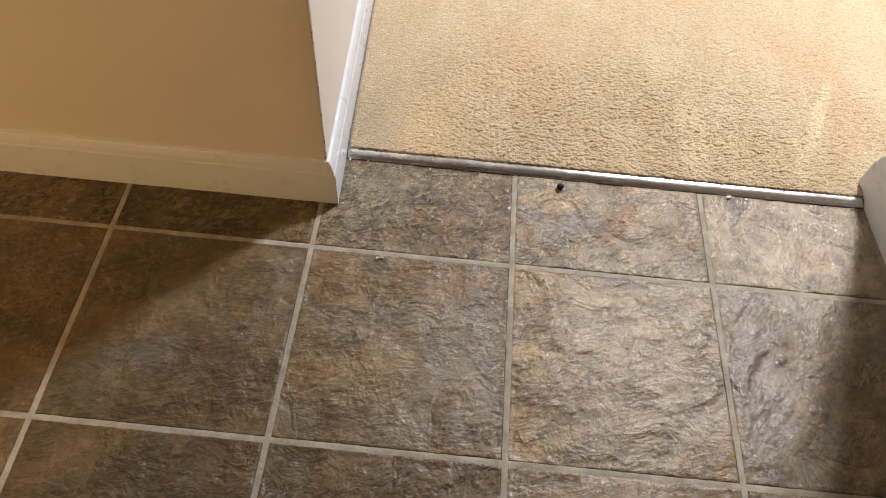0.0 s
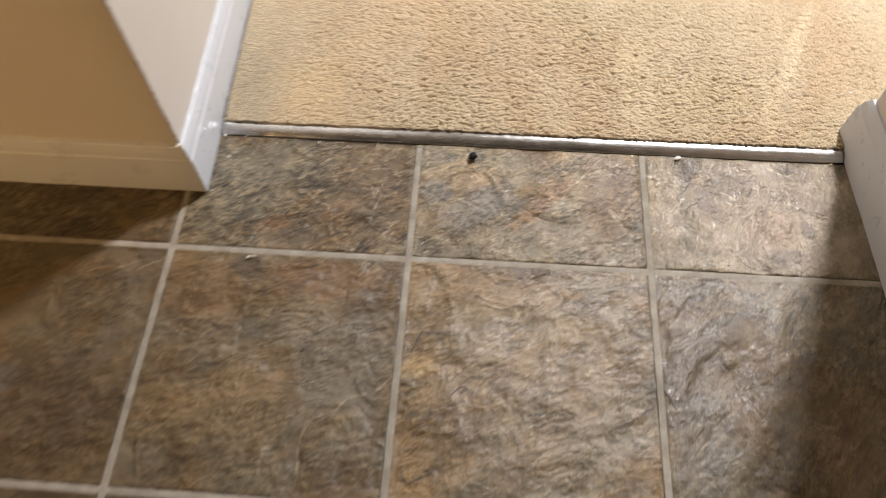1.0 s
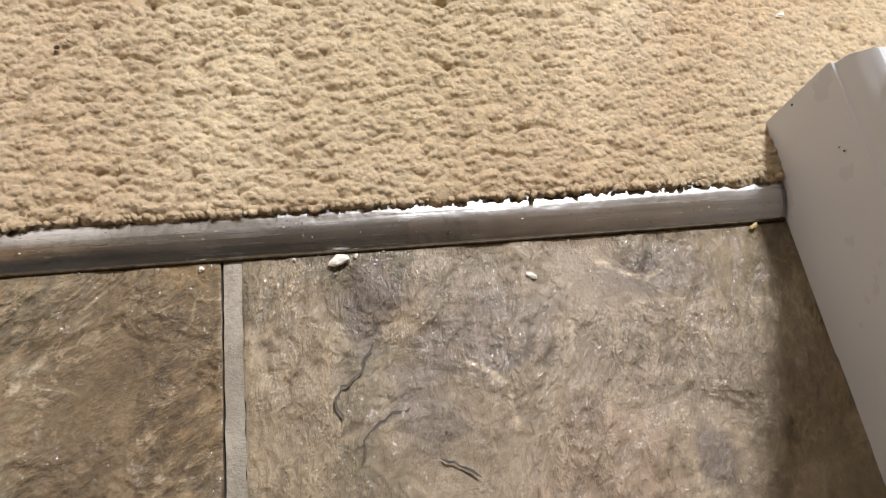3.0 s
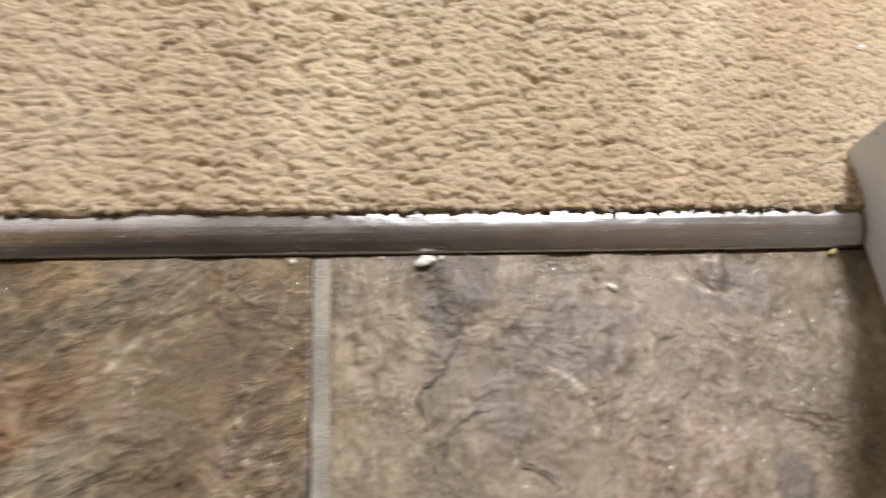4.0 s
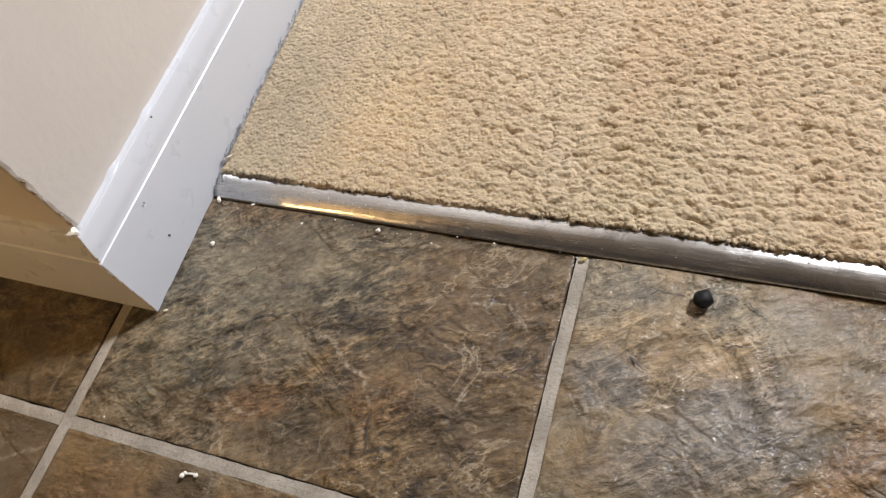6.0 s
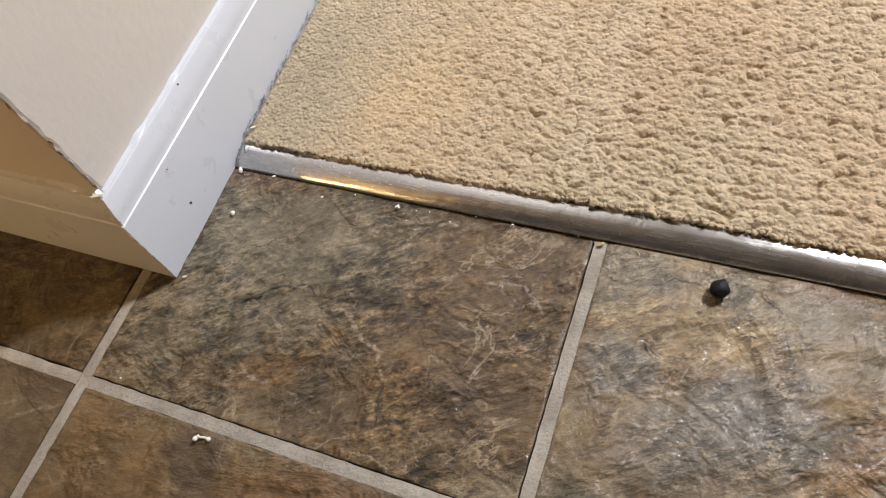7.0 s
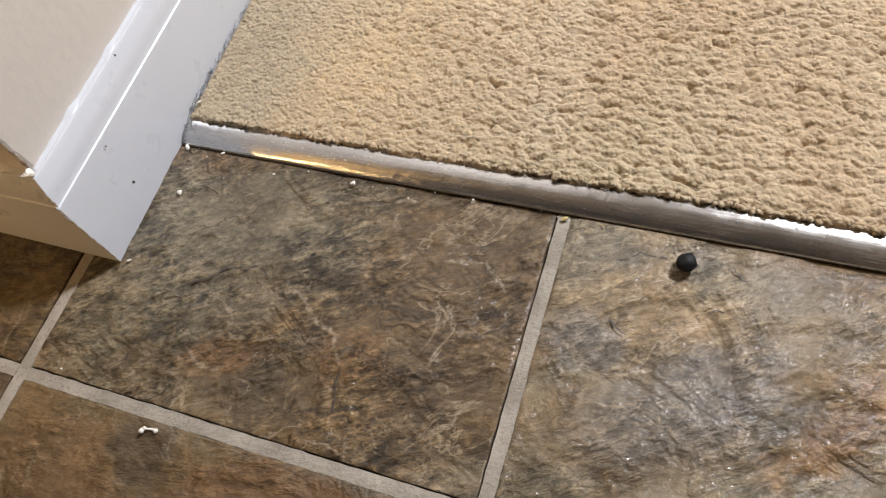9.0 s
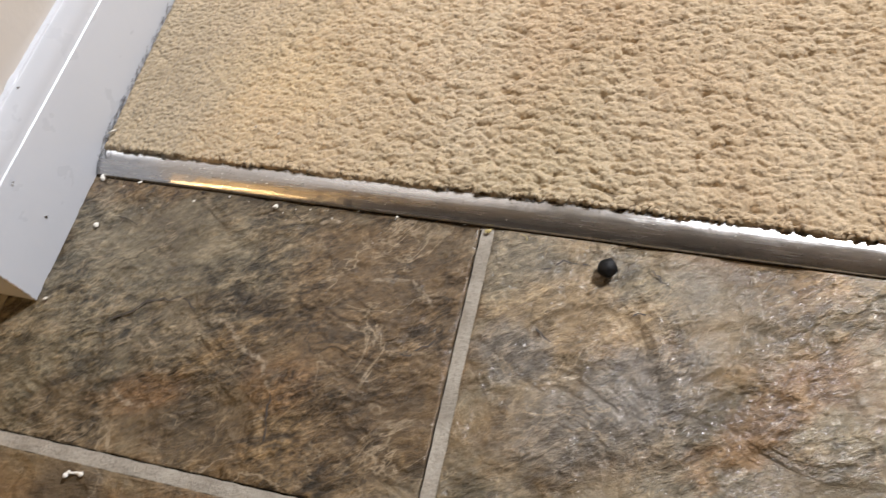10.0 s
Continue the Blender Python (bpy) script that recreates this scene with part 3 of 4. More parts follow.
# rust, lightness, grey of single tiles; lightness includes painted corner shade and sheen
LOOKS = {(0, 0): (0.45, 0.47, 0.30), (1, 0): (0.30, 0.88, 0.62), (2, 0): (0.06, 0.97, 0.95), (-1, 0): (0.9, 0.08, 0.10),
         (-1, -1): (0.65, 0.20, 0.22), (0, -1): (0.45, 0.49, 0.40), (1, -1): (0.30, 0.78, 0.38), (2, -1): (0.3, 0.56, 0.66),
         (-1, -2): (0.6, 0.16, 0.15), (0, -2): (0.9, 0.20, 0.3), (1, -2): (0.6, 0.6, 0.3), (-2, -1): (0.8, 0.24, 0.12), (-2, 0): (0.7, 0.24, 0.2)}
# grain of the tiles that the way passes close by
RIVEN = {(0, 0): 34, (1, 0): 36, (2, 0): 80, (-1, 0): 20, (-1, -1): 15, (0, -1): 12, (1, -1): 20, (2, -1): 60, (-1, -2): 10, (0, -2): 30, (1, -2): 15, (-2, -1): 25, (-2, 0): 35}
SHAPES = {}
TILES = {}
for j in range(0, -8, -1):
    for i in range(-7, 4):
        w = TILE - 2 * GAP
        h = (0.19 - GAP) if j == 0 else w
        kind = ("riven", i, j) if (i, j) in RIVEN else ("plain", int(j == 0), (i * 3 + j) % 4)
        if kind not in SHAPES:
            if (i, j) in RIVEN:
                SHAPES[kind] = riven_tile(w, h, 0.00125 if j == 0 and i >= 0 else 0.0019, RIVEN[i, j], 20 + 7 * i - 31 * j, SLATE if j == 0 else CALM_SLATE)
            else:
                SHAPES[kind] = tile_mesh(w, h, 11 + kind[2] + 7 * kind[1])
        ob = new("tile", SHAPES[kind])
        ob.location = (i * TILE + GAP, j * TILE + GAP, 0)
        ob.parent = floor
        rng = random.Random(i * 31 + j * 17)
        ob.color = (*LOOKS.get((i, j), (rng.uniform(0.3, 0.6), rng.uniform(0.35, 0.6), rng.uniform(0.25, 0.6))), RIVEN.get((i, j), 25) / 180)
        TILES[(i, j)] = ob


def grout_bar(x0, y0, x1, y1, along, seed):
    """A run of grout with uneven edges, lower than the tiles."""
    rng = random.Random(seed)
    n = max(6, int((x1 - x0 if along == "x" else y1 - y0) / 0.006))
    verts, faces = [], []
    for k in range(n + 1):
        u = k / n
        z = -0.0011 + rng.uniform(-1, 1) * 0.00012
        a, b = rng.uniform(-1, 1) * 0.00025, rng.uniform(-1, 1) * 0.00035
        row = [(0.0, -0.0034), (0.0002, z - 0.0005), (0.0012, z), (0.5, z + 0.0002), (0.9988, z), (0.9998, z - 0.0005), (1.0, -0.0034)]
        for f, zz in row:
            if along == "x":
                verts.append((x0 + (x1 - x0) * u, y0 + a * (f < 0.5) + b * (f > 0.5) + (y1 - y0) * f, zz))
            else:
                verts.append((x0 + a * (f < 0.5) + b * (f > 0.5) + (x1 - x0) * f, y0 + (y1 - y0) * u, zz))
    for k in range(n):
        for c in range(6):
            faces.append((k * 7 + c, k * 7 + c + 1, k * 7 + c + 8, k * 7 + c + 7))
    ob = new("grout_joint", mesh_of("grout_joint", verts, faces, GROUT))
    ob.parent = floor
    return ob


DARK = 0.0010   # open dirt line beside the grout
for i in range(-6, 4):
    grout_bar(i * TILE - GAP + DARK, -2.28, i * TILE + GAP, 0.189, "y", 40 + i)
for j in range(0, -8, -1):
    for i in range(-7, 4):
        grout_bar(i * TILE + GAP, j * TILE - GAP, (i + 1) * TILE - GAP + DARK, j * TILE + GAP - DARK, "x", 90 + 10 * i + j)


# hair cracks that stand out on single tiles
def mark(tile, points, wide, seed):
    x0, y0 = tile.location.x, tile.location.y
    bm = ribbon([(x - x0, y - y0) for x, y in crooked(points, seed, 0.0025, 0.0010)], wide * 0.7, 0.0003)
    return part("cleft", bm, CLEFT, tile)


HAIR_CRACKS = {
    (0, 0): ([(0.084, 0.081), (0.092, 0.086), (0.102, 0.095), (0.108, 0.100), (0.118, 0.100), (0.125, 0.103), (0.132, 0.100), (0.138, 0.097)],
             [(0.094, 0.054), (0.100, 0.050), (0.104, 0.044)], [(0.203, 0.055), (0.205, 0.045), (0.208, 0.028)],
             [(0.068, 0.020), (0.067, 0.029), (0.072, 0.039), (0.082, 0.044)], [(0.269, 0.092), (0.278, 0.092), (0.286, 0.099), (0.290, 0.103)]),
    (1, 0): ([(0.311, 0.113), (0.316, 0.115), (0.323, 0.114), (0.330, 0.113)], [(0.340, 0.120), (0.346, 0.119), (0.356, 0.113)],
             [(0.396, 0.136), (0.403, 0.139), (0.409, 0.139), (0.419, 0.137)], [(0.337, 0.156), (0.347, 0.158), (0.353, 0.164), (0.370, 0.164)], [(0.403, 0.167), (0.415, 0.157)]),
    (2, 0): ([(0.662, 0.086), (0.664, 0.095), (0.668, 0.100), (0.676, 0.105), (0.684, 0.107)], [(0.694, 0.084), (0.705, 0.080), (0.711, 0.075)],
             [(0.655, 0.104), (0.652, 0.115), (0.662, 0.123), (0.672, 0.138)]),
    (0, -1): ([(0.031, -0.101), (0.071, -0.101), (0.108, -0.124)],),
    (1, -1): ([(0.320, -0.128), (0.330, -0.100), (0.366, -0.101)], [(0.320, -0.259), (0.328, -0.279), (0.357, -0.263)], [(0.555, -0.204), (0.579, -0.191), (0.601, -0.175)],
              [(0.322, -0.203), (0.356, -0.185), (0.383, -0.164), (0.401, -0.174)], [(0.457, -0.195), (0.489, -0.188), (0.512, -0.195)]),
}
for at, runs in HAIR_CRACKS.items():
    for k, run in enumerate(runs):
        mark(TILES[at], run, 0.0015 if at[1] == 0 else 0.0021, 10 * k + at[0] + 5)

# ---- the metal strip ----
def metal_strip():
    n = 160
    prof = [(0.0, -0.003), (0.0, 0.0010), (0.0006, 0.0019), (0.0025, 0.0036), (0.0055, 0.0057), (0.0085, 0.0071), (0.0112, 0.0078), (0.0140, 0.0081),
            (0.0165, 0.0080), (0.0190, 0.0076), (0.0212, 0.0068), (0.0235, 0.0053), (0.0250, 0.0035), (0.0250, -0.003)]
    verts, faces, m = [], [], len(prof)
    x0, x1 = face_left(0.19) + 0.0022, face_right(0.19) - 0.0014
    for i in range(n + 1):
        x = x0 + (x1 - x0) * i / n
        dz = 0.0005 * noise.noise(Vector((x * 16, 0, 0))) + 0.0002 * noise.noise(Vector((x * 60, 3, 0)))
        dy = 0.0009 * noise.noise(Vector((x * 5, 7, 0)))
        verts += [(x, STRIP_Y + y + dy, z * (1 + 0.05 * noise.noise(Vector((x * 30, 1, 0)))) + (dz if z > 0.002 else 0)) for y, z in prof]
    for i in range(n):
        for k in range(m - 1):
            faces.append((i * m + k, i * m + k + 1, (i + 1) * m + k + 1, (i + 1) * m + k))
    faces += [tuple(range(m))[::-1], tuple(range(n * m, n * m + m))]
    ob = new("threshold_strip", mesh_of("threshold_strip", verts, faces, METAL, True))
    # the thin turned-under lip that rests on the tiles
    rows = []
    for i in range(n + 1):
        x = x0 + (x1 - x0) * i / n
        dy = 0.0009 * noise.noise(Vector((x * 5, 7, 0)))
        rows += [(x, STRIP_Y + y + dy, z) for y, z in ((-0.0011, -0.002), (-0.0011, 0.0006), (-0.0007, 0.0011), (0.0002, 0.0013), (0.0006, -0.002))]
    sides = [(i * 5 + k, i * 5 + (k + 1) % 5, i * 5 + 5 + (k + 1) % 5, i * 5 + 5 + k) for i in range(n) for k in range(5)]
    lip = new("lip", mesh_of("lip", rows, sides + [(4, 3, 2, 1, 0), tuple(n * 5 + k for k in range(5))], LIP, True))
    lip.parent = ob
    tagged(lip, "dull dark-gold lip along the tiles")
    return tagged(ob, "brushed metal carpet edge strip between tiles and carpet", "threshold strip")


metal_strip()


# ---- the carpet ----
def domes(x, y, seed):
    """Rounded heads on a jittered lattice, each of its own height, 0 to 1."""
    ix, iy = np.floor(x), np.floor(y)
    best = np.zeros_like(x)
    for dx in (-1, 0, 1):
        for dy in (-1, 0, 1):
            cx, cy = ix + dx, iy + dy
            px = cx + 0.5 + 0.8 * (hashed(cx, cy, seed) - 0.5)
            py = cy + 0.5 + 0.8 * (hashed(cx, cy, seed + 1) - 0.5)
            tall = 0.7 + 0.3 * hashed(cx, cy, seed + 2)
            best = np.maximum(best, tall - 0.75 * ((x - px) ** 2 + (y - py) ** 2))
    return np.clip(best, 0, 1)


def pile_height(x, y):
    """Height of the cut pile: clumps of leaning tufts with dark gaps between them, and the tuft heads."""
    wx = x + 0.006 * (soft(x * 90, y * 90, 5) - 0.5) + 0.010 * (soft(x * 25, y * 25, 6) - 0.5)
    wy = y + 0.005 * (soft(x * 90, y * 90, 7) - 0.5) + 0.010 * (soft(x * 22, y * 22, 8) - 0.5)
    clump = np.clip((domes(wx / 0.0090, wy / 0.0050, 20) - 0.14) / 0.74, 0, 1) ** 0.6
    tuft = np.sqrt(domes((x + 0.002 * soft(x * 260, y * 260, 9)) / 0.0036, (y + 0.002 * soft(x * 260, y * 260, 10)) / 0.0029, 30))
    calm = 0.30 + 0.70 * np.clip((x - 0.10) / 0.16, 0, 1) * np.clip((0.95 - x) / 0.22, 0.55, 1)
    calm = calm * (0.85 + 0.3 * soft(x * 12, y * 16, 11))
    slow = soft(x * 14, y * 14, 12) - 0.5
    worn = 1 - 0.55 * np.clip((y - 0.33) / 0.25, 0, 1)
    heads = 0.0036 - 0.0018 * np.clip((x - 0.12) / 0.16, 0, 1)
    return 0.0104 + worn * (0.0078 * calm * (clump - 0.73) + heads * (tuft - 0.78)) + 0.0012 * slow


def carpet():
    verts, faces, base = [], [], 0
    for x0, x1, y0, y1, step, front in ((FACE_L + 0.0006, 0.96, 0.0, 0.26, 0.00085, True), (FACE_L + 0.0006, 1.30, 0.259, 0.62, 0.0014, False), (FACE_L + 0.0006, 1.75, 0.619, 1.15, 0.0030, False), (1.299, 1.75, 0.259, 0.621, 0.0030, False),
                                       (FACE_L, 4.6, 1.15, 4.4, 0.03, False), (0.955, 1.75, 0.0, 0.262, 0.0027, True), (1.745, 4.6, 0.0, 1.16, 0.03, False)):
        nx, ny = int((x1 - x0) / step) + 1, int((y1 - y0) / step) + 1
        gx, gv = np.meshgrid(np.linspace(x0, x1, nx), np.linspace(y0, y1, ny))
        line = EDGE_Y + 0.0034 * (soft(gx * 48, gx * 0, 3) - 0.5) + 0.0030 * (soft(gx * 160, gx * 0, 4) - 0.5)
        fade = np.clip(1 - gv / 0.03, 0, 1) if front else 0.0
        gy = EDGE_Y + gv + (line - EDGE_Y) * fade
        z = pile_height(gx, gy)
        if front:
            lip = np.clip(gv / 0.006, 0, 1)
            z = 0.0055 + (z - 0.0055) * np.sqrt(1 - (1 - lip) ** 2)
        side = np.clip((gx - FACE_L) / 0.006, 0, 1)
        z = z * (0.30 + 0.70 * np.sqrt(side))
        gx = gx + (face_left(gy) - FACE_L) * np.clip(1 - (gx - FACE_L) / 0.5, 0, 1)
        verts.append(np.stack((gx, gy, z), -1).reshape(-1, 3))
        k = (np.arange(ny - 1)[:, None] * nx + np.arange(nx - 1)[None, :]).ravel() + base
        faces.append(np.stack((k, k + 1, k + nx + 1, k + nx), -1))
        base += nx * ny
    v, f = np.concatenate(verts), np.concatenate(faces)
    me = bpy.data.meshes.new("carpet")
    me.vertices.add(len(v)), me.loops.add(f.size), me.polygons.add(len(f))
    me.vertices.foreach_set("co", v.astype(np.float32).ravel())
    me.loops.foreach_set("vertex_index", f.astype(np.int32).ravel())
    me.polygons.foreach_set("loop_start", np.arange(0, f.size, 4, dtype=np.int32))
    me.polygons.foreach_set("use_smooth", np.ones(len(f), dtype=bool))
    me.update(calc_edges=True)
    me.validate()
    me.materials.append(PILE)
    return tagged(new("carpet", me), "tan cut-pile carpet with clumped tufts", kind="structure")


pile = carpet()


def backing():
    """The dark woven edge under the pile, standing a little proud of it."""
    n = 500
    verts, faces = [], []
    for k in range(n + 1):
        x = FACE_L + 0.002 + (FACE_R - FACE_L - 0.004) * k / n
        y = EDGE_Y + 0.0036 + 0.0034 * (noise.noise(Vector((x * 34, 2, 0)))) + 0.0007 * noise.noise(Vector((x * 300, 5, 0)))
        verts += [(x, y, 0.0076), (x, y, 0.0090), (x, y + 0.006, 0.0088), (x, y + 0.006, 0.0070)]
    for k in range(n):
        for c in range(4):
            faces.append((k * 4 + c, k * 4 + (c + 1) % 4, k * 4 + 4 + (c + 1) % 4, k * 4 + 4 + c))
    ob = new("backing", mesh_of("backing", verts, faces, BACKING))
    ob.parent = pile
    return tagged(ob, "dark woven carpet backing")


backing()

# ---- small things on the floor ----
def pellet():
    bm = lumpy((0.0128, 0.0112, 0.0098), 5, 0.10, 3)
    for v in bm.verts:
        if v.co.x > 0.0035:
            v.co.x = 0.0035 + (v.co.x - 0.0035) * 0.35
    ob = part("pellet", bm, BLACK, smooth=True)
    ob.matrix_world = pose(0.380, 0.162, 0.0001, 0, 0, 35)
    return tagged(ob, "small round black rubber pellet on the tile", "pellet")


pellet()


def crumb(name, x, y, size, turn, mat, seed, label, category, z=0.0001, group=""):
    ob = part(name, lumpy(size, seed, 0.30), mat)
    ob.matrix_world = pose(x, y, z, 0, 0, turn)
    return tagged(ob, label, category, group)


TILE_CRUMBS = "plaster crumbs on the tiles"
for k, (x, y, sx, sy, turn) in enumerate(((0.658, 0.1765, 0.0088, 0.0050, 15), (0.747, 0.162, 0.0050, 0.0026, -30), (0.165, 0.1745, 0.0034, 0.0036, 40),
                                          (0.0445, 0.1430, 0.0034, 0.0032, 0), (0.0315, 0.1795, 0.0030, 0.0050, 20), (0.0335, 0.0870, 0.0034, 0.0018, 30),
                                          (0.061, 0.1800, 0.0036, 0.0016, 35), (0.106, 0.171, 0.0024, 0.0014, 20), (0.247, 0.179, 0.0018, 0.0018, 0),
                                          (0.666, 0.1785, 0.0024, 0.0018, 60), (0.597, 0.1775, 0.0028, 0.0020, 10), (0.638, 0.1790, 0.0016, 0.0014, 0),
                                          (0.028, 0.008, 0.0014, 0.0013, 0), (0.130, 0.178, 0.0012, 0.0012, 0), (0.205, 0.172, 0.0013, 0.0011, 0))):
    big = "white plaster crumb" if sx > 0.0045 else "tiny white plaster crumb"
    crumb("plaster_crumb", x, y, (sx, sy, min(sx, sy) * 0.8), turn, CHALK, 60 + k, big + " lying on the tile", "crumb", group=TILE_CRUMBS)
for k, (x, y, sx, sy, turn) in enumerate(((0.306, 0.1775, 0.0040, 0.0026, 20), (0.864, 0.179, 0.0046, 0.0024, 30))):
    crumb("straw_crumb", x, y, (sx, sy, 0.0016), turn, STRAW, 80 + k, "yellowish straw crumb beside the metal strip", "crumb")
for k, (x, y, sx, sy, turn) in enumerate(((0.110, 0.1785, 0.0026, 0.0018, 0), (0.191, -0.132, 0.0055, 0.0028, 50))):
    crumb("dirt_fleck", x, y, (sx, sy, 0.0012), turn, SOOT, 84 + k, "dark dirt fleck lying on the tile", "dirt fleck")
for k, (x, y) in enumerate(((0.711, 0.39), (0.533, 0.291))):
    crumb("dirt_fleck", x, y, (0.0028, 0.0022, 0.0020), 0, SOOT, 88 + k, "dark dirt fleck caught in the carpet", "dirt fleck", 0.0118)
for k, (x, y, sx, sy, turn) in enumerate(((0.908, 0.298, 0.0050, 0.0030, 10), (0.0315, 0.2105, 0.0060, 0.0014, 40), (0.154, 0.224, 0.0020, 0.0010, 70), (0.136, 0.227, 0.0018, 0.0010, 20))):
    crumb("plaster_crumb", x, y, (sx, sy, 0.0022), turn, CHALK, 92 + k, "white crumb caught in the carpet pile", "crumb", 0.0118, "white crumbs in the carpet")


def bone_crumb():
    """A crumb of two lumps joined by a thin bent neck."""
    bm = bmesh.new()
    for k, (x, y, r) in enumerate(((-0.0056, -0.0010, 0.0021), (-0.0040, 0.0012, 0.0016), (0.0056, 0.0004, 0.0019), (-0.0028, 0.0010, 0.0010), (-0.0018, 0.0011, 0.0010), (-0.0008, 0.0013, 0.0009), (0.0002, 0.0014, 0.0009), (0.0012, 0.0014, 0.0009), (0.0022, 0.0013, 0.0009), (0.0032, 0.0011, 0.0010), (0.0042, 0.0008, 0.0011))):
        bmesh.ops.create_icosphere(bm, subdivisions=2, radius=r, matrix=Matrix.Translation((x, y, r * 0.85)))
    for v in bm.verts:
        v.co += 0.0004 * Vector((noise.noise(v.co * 600), noise.noise(v.co * 600 + Vector((7, 0, 0))), 0))
    ob = part("plaster_crumb", bm, CHALK, smooth=True)
    ob.matrix_world = pose(0.1055, -0.0110, 0, 0, 0, 8) @ Matrix.Diagonal((0.8, 0.8, 0.8, 1))
    return tagged(ob, "white bone-shaped plaster crumb lying on the tile", "crumb", TILE_CRUMBS)


bone_crumb()


def fibre(points, radius, mat, label, name="fibre"):
    data = bpy.data.curves.new(name, "CURVE")
    data.dimensions, data.bevel_depth, data.bevel_resolution, data.resolution_u = "3D", radius, 1, 6
    line = data.splines.new("BEZIER")
    line.bezier_points.add(len(points) - 1)
    for b, p in zip(line.bezier_points, points):
        b.co, b.handle_left_type, b.handle_right_type = p, "AUTO", "AUTO"
    data.materials.append(mat)
    return tagged(new(name, data), label, "fibre")


fibre([(0.3265, 0.1785, 0.0006), (0.3295, 0.177, 0.0010), (0.3305, 0.1745, 0.0006)], 0.00022, STRAW, "short yellowish fibre on the tile")
fibre([(0.180, 0.171, 0.0006), (0.183, 0.169, 0.0010), (0.186, 0.167, 0.0006)], 0.0003, SOOT, "short dark fibre on the tile")
fibre([(0.058, 0.152, 0.0006), (0.066, 0.1505, 0.0010), (0.073, 0.148, 0.0006)], 0.00035, SOOT, "short dark fibre on the tile")
for k in range(3):
    r = random.Random(500 + k)
    fibre([(0.0285, 0.197 + 0.001 * k, 0.008), (0.0285 + r.uniform(0, 0.004), 0.193 - r.uniform(0, 0.004), 0.012), (0.029 + r.uniform(-0.001, 0.004), 0.190 + r.uniform(-0.006, 0.014), 0.011 + r.uniform(0, 0.005))],
          0.00022, LINT, "grey lint fibre at the end of the metal strip", "lint_fibre")


def grit():
    """Fine pale grit on the metal strip and on the tiles beside it."""
    rng = random.Random(33)
    bm = bmesh.new()
    for k in range(150):
        if k < 95:
            x = 0.075 + 0.20 * rng.random() ** 1.5 if k < 70 else rng.uniform(0.28, 0.86)
            u = rng.random() ** 0.8
            y, z = STRIP_Y + 0.003 + 0.010 * u, 0.0041 + 0.0036 * min(1, u * 1.5) ** 0.7
        else:
            x, y, z = rng.uniform(0.035, 0.86), STRIP_Y - 0.001 - 0.022 * rng.random() ** 2, 0.0002
        r = rng.uniform(0.00018, 0.00042)
        bmesh.ops.create_icosphere(bm, subdivisions=1, radius=r, matrix=Matrix.Translation((x, y, z)) @ Matrix.Diagonal((rng.uniform(0.7, 1.9), 1, 0.8, 1)))
    return tagged(part("grit", bm, CHALK), "fine pale grit on the metal strip", "grit", kind="stuff")


grit()

# ---- wear on walls and skirtings ----
def flake(parent, where, size, turn, mat, seed, name="paint_chip"):
    bm = lumpy(size, seed, 0.35, 2)
    bmesh.ops.transform(bm, matrix=Matrix.Translation(where) @ Euler([radians(a) for a in turn]).to_matrix().to_4x4() @ Matrix.Translation((0, 0, -size[2] / 2)), verts=bm.verts)
    return part(name, bm, mat, parent)


rng = random.Random(77)
for k in range(34):
    z = 0.088 + 0.0075 * k + rng.uniform(-0.003, 0.003)
    flake(wall_corner, (WALL_XL - 0.0012 + rng.uniform(-0.0006, 0.0002), WALL_YL + 0.0012 + rng.uniform(-0.0004, 0.0008), z), (0.0016 + rng.uniform(0, 0.0008), 0.0016 + rng.uniform(0, 0.0006), 0.005 + rng.uniform(0, 0.009)),
          (rng.uniform(-12, 12), rng.uniform(-12, 12), 45), BARE if rng.random() < 0.4 else WALL, 300 + k)
for k in range(12):
    z = 0.002 + 0.0054 * k + rng.uniform(-0.002, 0.002)
    flake(skirt_left, (FACE_L - 0.0003, FRONT_L + 0.0003, z), (0.0009, 0.0009, 0.004 + rng.uniform(0, 0.005)), (rng.uniform(-6, 6), rng.uniform(-6, 6), 45), BARE if rng.random() < 0.6 else TRIM, 360 + k)
for k in range(6):
    u = k / 5
    flake(skirt_left, (FACE_L - 0.001 - 0.0100 * u, FRONT_L + 0.001 + 0.0100 * u, 0.0655 + 0.018 * u), (0.0012, 0.0012, 0.005), (rng.uniform(-20, 20), rng.uniform(-20, 20), 45), BARE if k % 2 else TRIM, 380 + k)
flake(skirt_left, (WALL_XL + 0.0008, WALL_YL - 0.0030, 0.0850), (0.0060, 0.0050, 0.0046), (0, 0, 30), CHALK, 390, "plaster_lump")

for y, z in ((0.190, 0.0815), (0.194, 0.0800)):
    flake(skirt_left, (face_left(y) - BOARD + 0.0062, y, z), (0.0014, 0.0018, 0.0016), (0, 0, 0), SOOT, 400, "nail_mark")
for y, z, a in ((0.137, 0.059, 0.0016), (0.1335, 0.0235, 0.0026)):
    flake(skirt_left, (face_left(y) + 0.0001, y, z), (0.0006, a * 0.6, a), (20, 0, 0), SOOT, 410, "scuff")
for y, z, a in ((0.228, 0.033, 0.0012), (0.194, 0.051, 0.0009), (0.191, 0.053, 0.0012)):
    flake(skirt_right, (face_right(y) - 0.0001, y, z), (0.0006, a * 0.8, a), (20, 0, 0), SOOT, 420, "scuff")
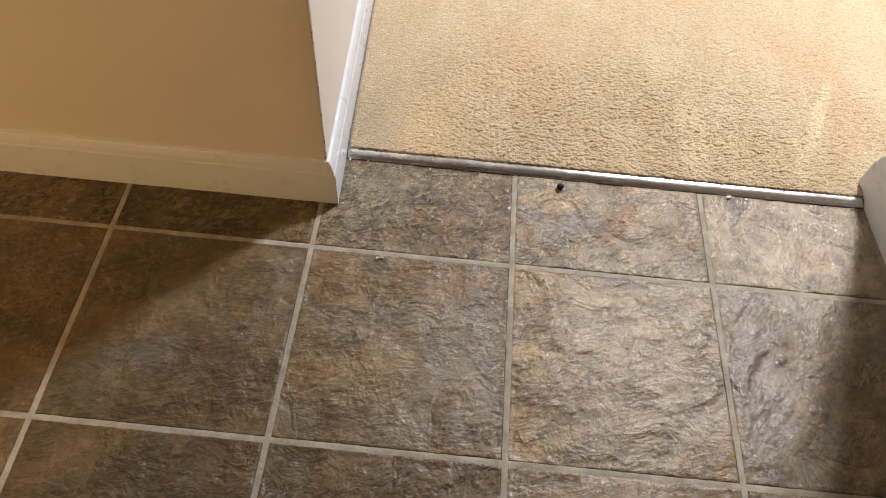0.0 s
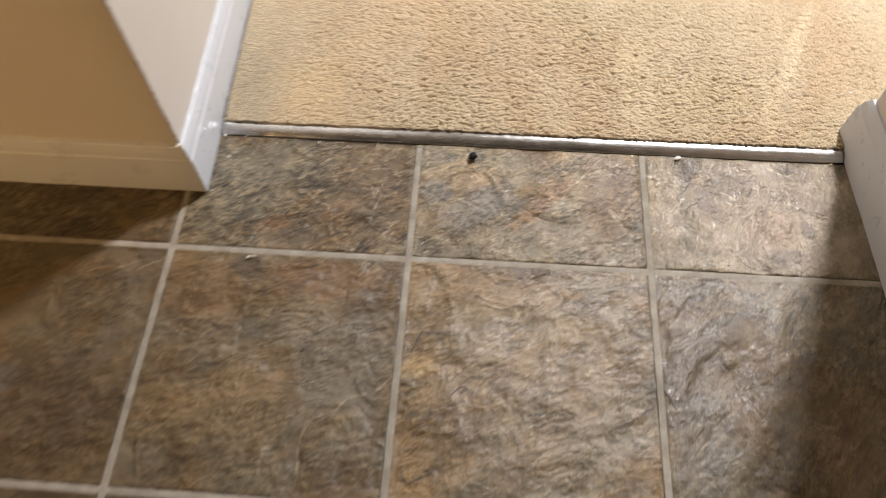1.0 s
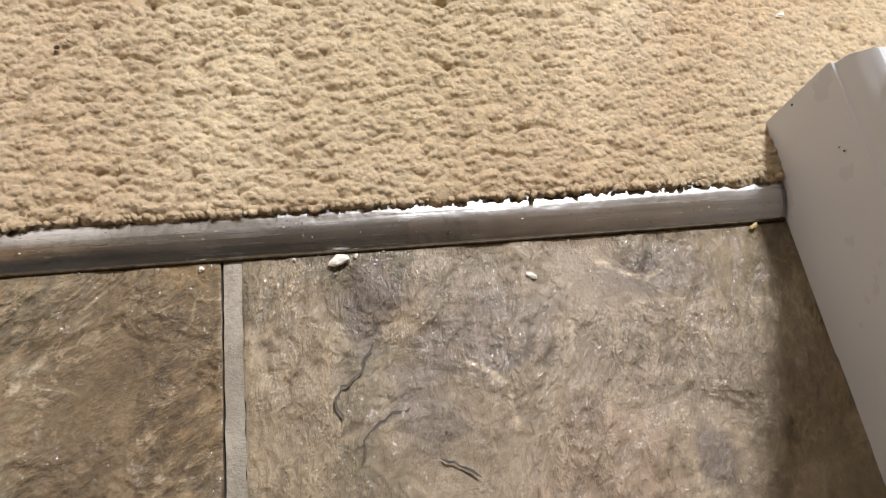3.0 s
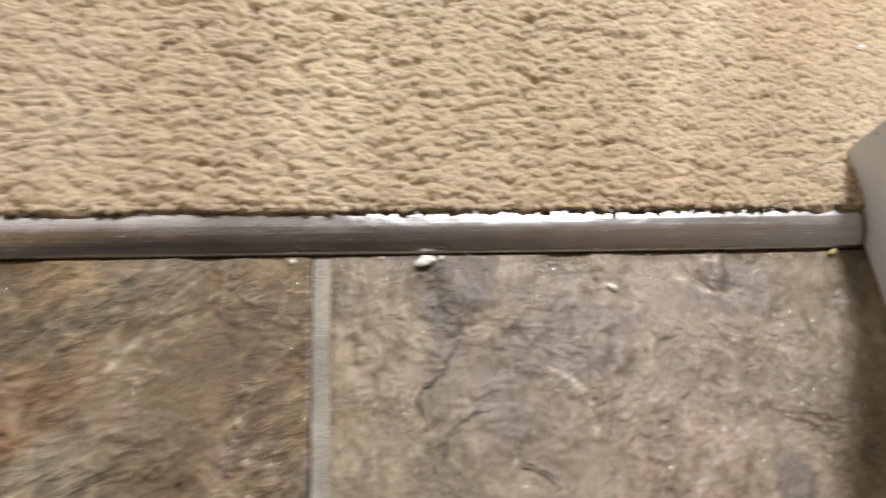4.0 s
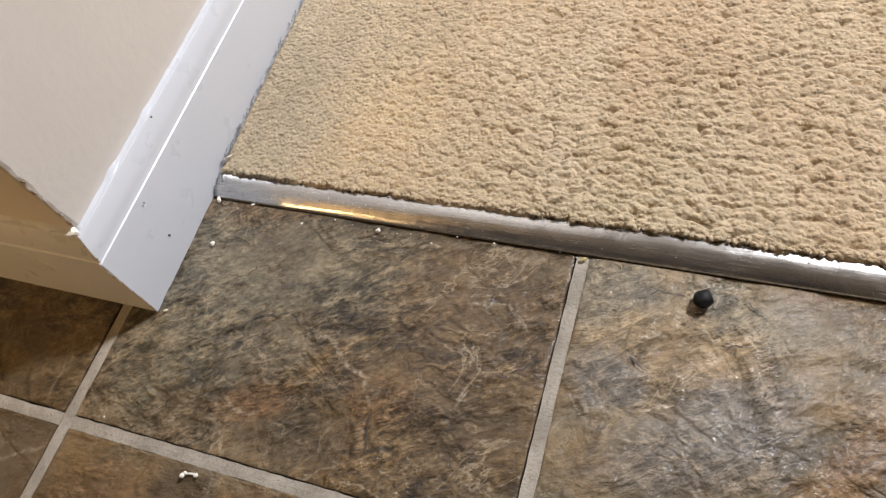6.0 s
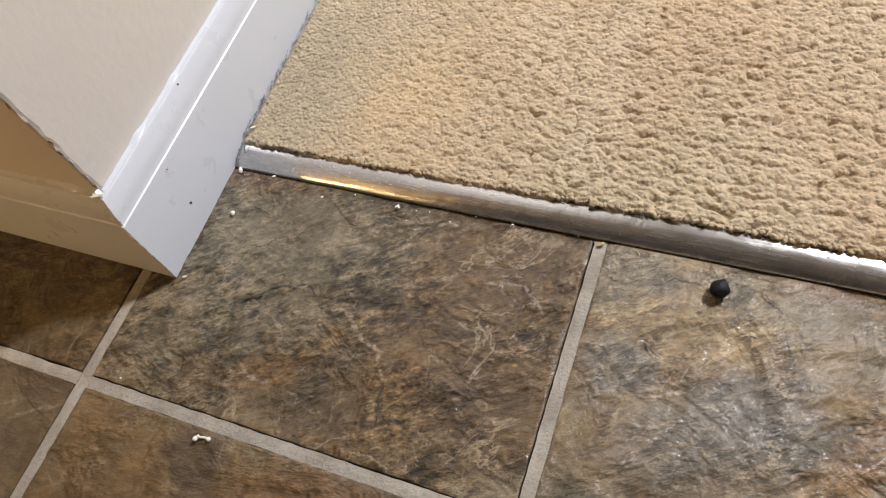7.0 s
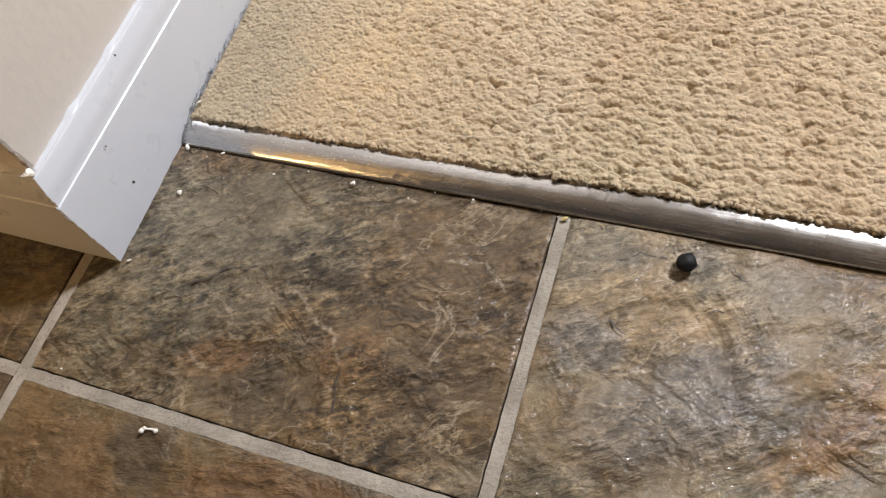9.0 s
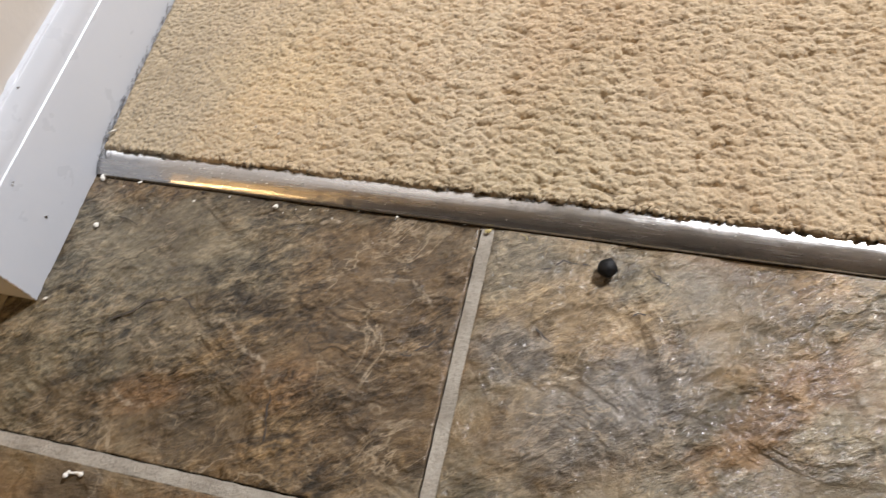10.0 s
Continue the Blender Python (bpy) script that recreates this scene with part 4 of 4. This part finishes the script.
for y, z in ((0.183, 0.0815), (0.172, 0.0825)):
    flake(skirt_right, (face_right(y) + BOARD - 0.0040, y, z), (0.0016, 0.0042, 0.0016), (0, 0, 0), SOOT, 430, "scuff")
for y, z in ((0.188, 0.127), (0.197, 0.119), (0.141, 0.124), (0.145, 0.161)):
    flake(wall_corner, (face_left(y) - BOARD, y, z), (0.0007, 0.0028, 0.0032), (0, 0, 0), WALL, 440, "paint_blister")


def caulk(parent, line, height, seed, wide):
    """A hand-laid bead of filler along the top of a skirting board."""
    rng = random.Random(seed)
    verts, faces, rows = [], [], 0
    for (x0, y0, ox, oy), (x1, y1, _, _) in zip(line, line[1:]):
        n = int(math.hypot(x1 - x0, y1 - y0) / 0.004)
        for k in range(n + 1):
            u = k / n
            x, y = x0 + (x1 - x0) * u, y0 + (y1 - y0) * u
            t = max(0.0, noise.noise(Vector((x * 55, y * 55, seed))) - 0.42) * 3 + 0.25 * abs(noise.noise(Vector((x * 16, y * 16, seed))))
            w, h = wide + 0.0022 * t, 0.0008 + 0.0026 * t
            for a, b in ((-0.0004, h), (0.0004, h), (w * 0.6, h * 0.35), (w, -0.0006), (w * 0.9, -0.0024)):
                verts.append((x + ox * a, y + oy * a, height + b + rng.uniform(-1, 1) * 0.0002))
            if k:
                for c in range(4):
                    faces.append((rows * 5 + c - 5, rows * 5 + c - 4, rows * 5 + c + 1, rows * 5 + c))
            rows += 1
    ob = new("caulk", mesh_of("caulk", verts, faces, TRIM, True))
    ob.parent = parent
    return ob


caulk(skirt_left, [(WALL_XL, WALL_YL + 0.001, 1, 0), (WALL_XL + LEAN_L * (1.4 - WALL_YL), 1.4, 1, 0)], 0.0835, 3, 0.0042)
caulk(skirt_left, [(WALL_XL, WALL_YL, 0, -1), (-1.0, WALL_YL, 0, -1)], 0.0835, 5, 0.0036)
caulk(skirt_right, [(WALL_XR - 0.0025, WALL_YR - 0.001, -1, 0), (WALL_XR - 0.0025 + LEAN_R * (-0.8 - WALL_YR), -0.8, -1, 0)], 0.0835, 8, 0.0008)


# ---- pile edge ----
def fringe():
    """Loose tuft heads along the cut edge of the carpet, leaning over the metal strip."""
    rng = random.Random(9)
    bm = bmesh.new()
    x = FACE_L + 0.002
    while x < FACE_R - 0.001:
        r = rng.uniform(0.0008, 0.0025)
        over = 0.0012 * noise.noise(Vector((x * 40, 0, 4))) + rng.uniform(-0.0006, 0.0006)
        m = Matrix.Translation((x, EDGE_Y + 0.0020 + over, 0.0098 + rng.uniform(-0.0010, 0.0014))) @ Euler((rng.uniform(-0.6, 0.6), rng.uniform(-0.6, 0.6), rng.uniform(0, 3))).to_matrix().to_4x4() @ Matrix.Diagonal((rng.uniform(0.9, 2.0), rng.uniform(0.8, 1.4), 0.8, 1))
        bmesh.ops.create_icosphere(bm, subdivisions=1, radius=r, matrix=m)
        x += rng.uniform(0.0010, 0.0036)
    ob = part("fringe", bm, PILE, pile, smooth=True)
    return tagged(ob, "loose tuft heads along the cut edge", kind="stuff")


fringe()


def wall_fuzz():
    """Grey lint and dust caught between carpet and skirting."""
    rng = random.Random(21)
    verts, faces = [], []
    for k in range(900):
        y = 0.203 + 0.9 * rng.random() ** 1.6
        x, z = face_left(y) + rng.uniform(0.0003, 0.0028), rng.uniform(0.004, 0.0105)
        a, l, w = rng.uniform(-0.9, 0.9), rng.uniform(0.0015, 0.005), rng.uniform(0.0003, 0.0007)
        dy, dz = l * math.cos(a), l * math.sin(a) * 0.6
        b = len(verts)
        verts += [(x, y, z), (x + w, y, z + w), (x + w * 0.5, y + dy, z + dz), (x - w * 0.3, y + dy, z + dz + w)]
        faces += [(b, b + 1, b + 2), (b, b + 2, b + 3), (b + 1, b + 3, b + 2), (b, b + 3, b + 1)]
    ob = new("lint", mesh_of("lint", verts, faces, LINT))
    return tagged(ob, "grey lint between carpet and baseboard", "lint", kind="stuff")


wall_fuzz()
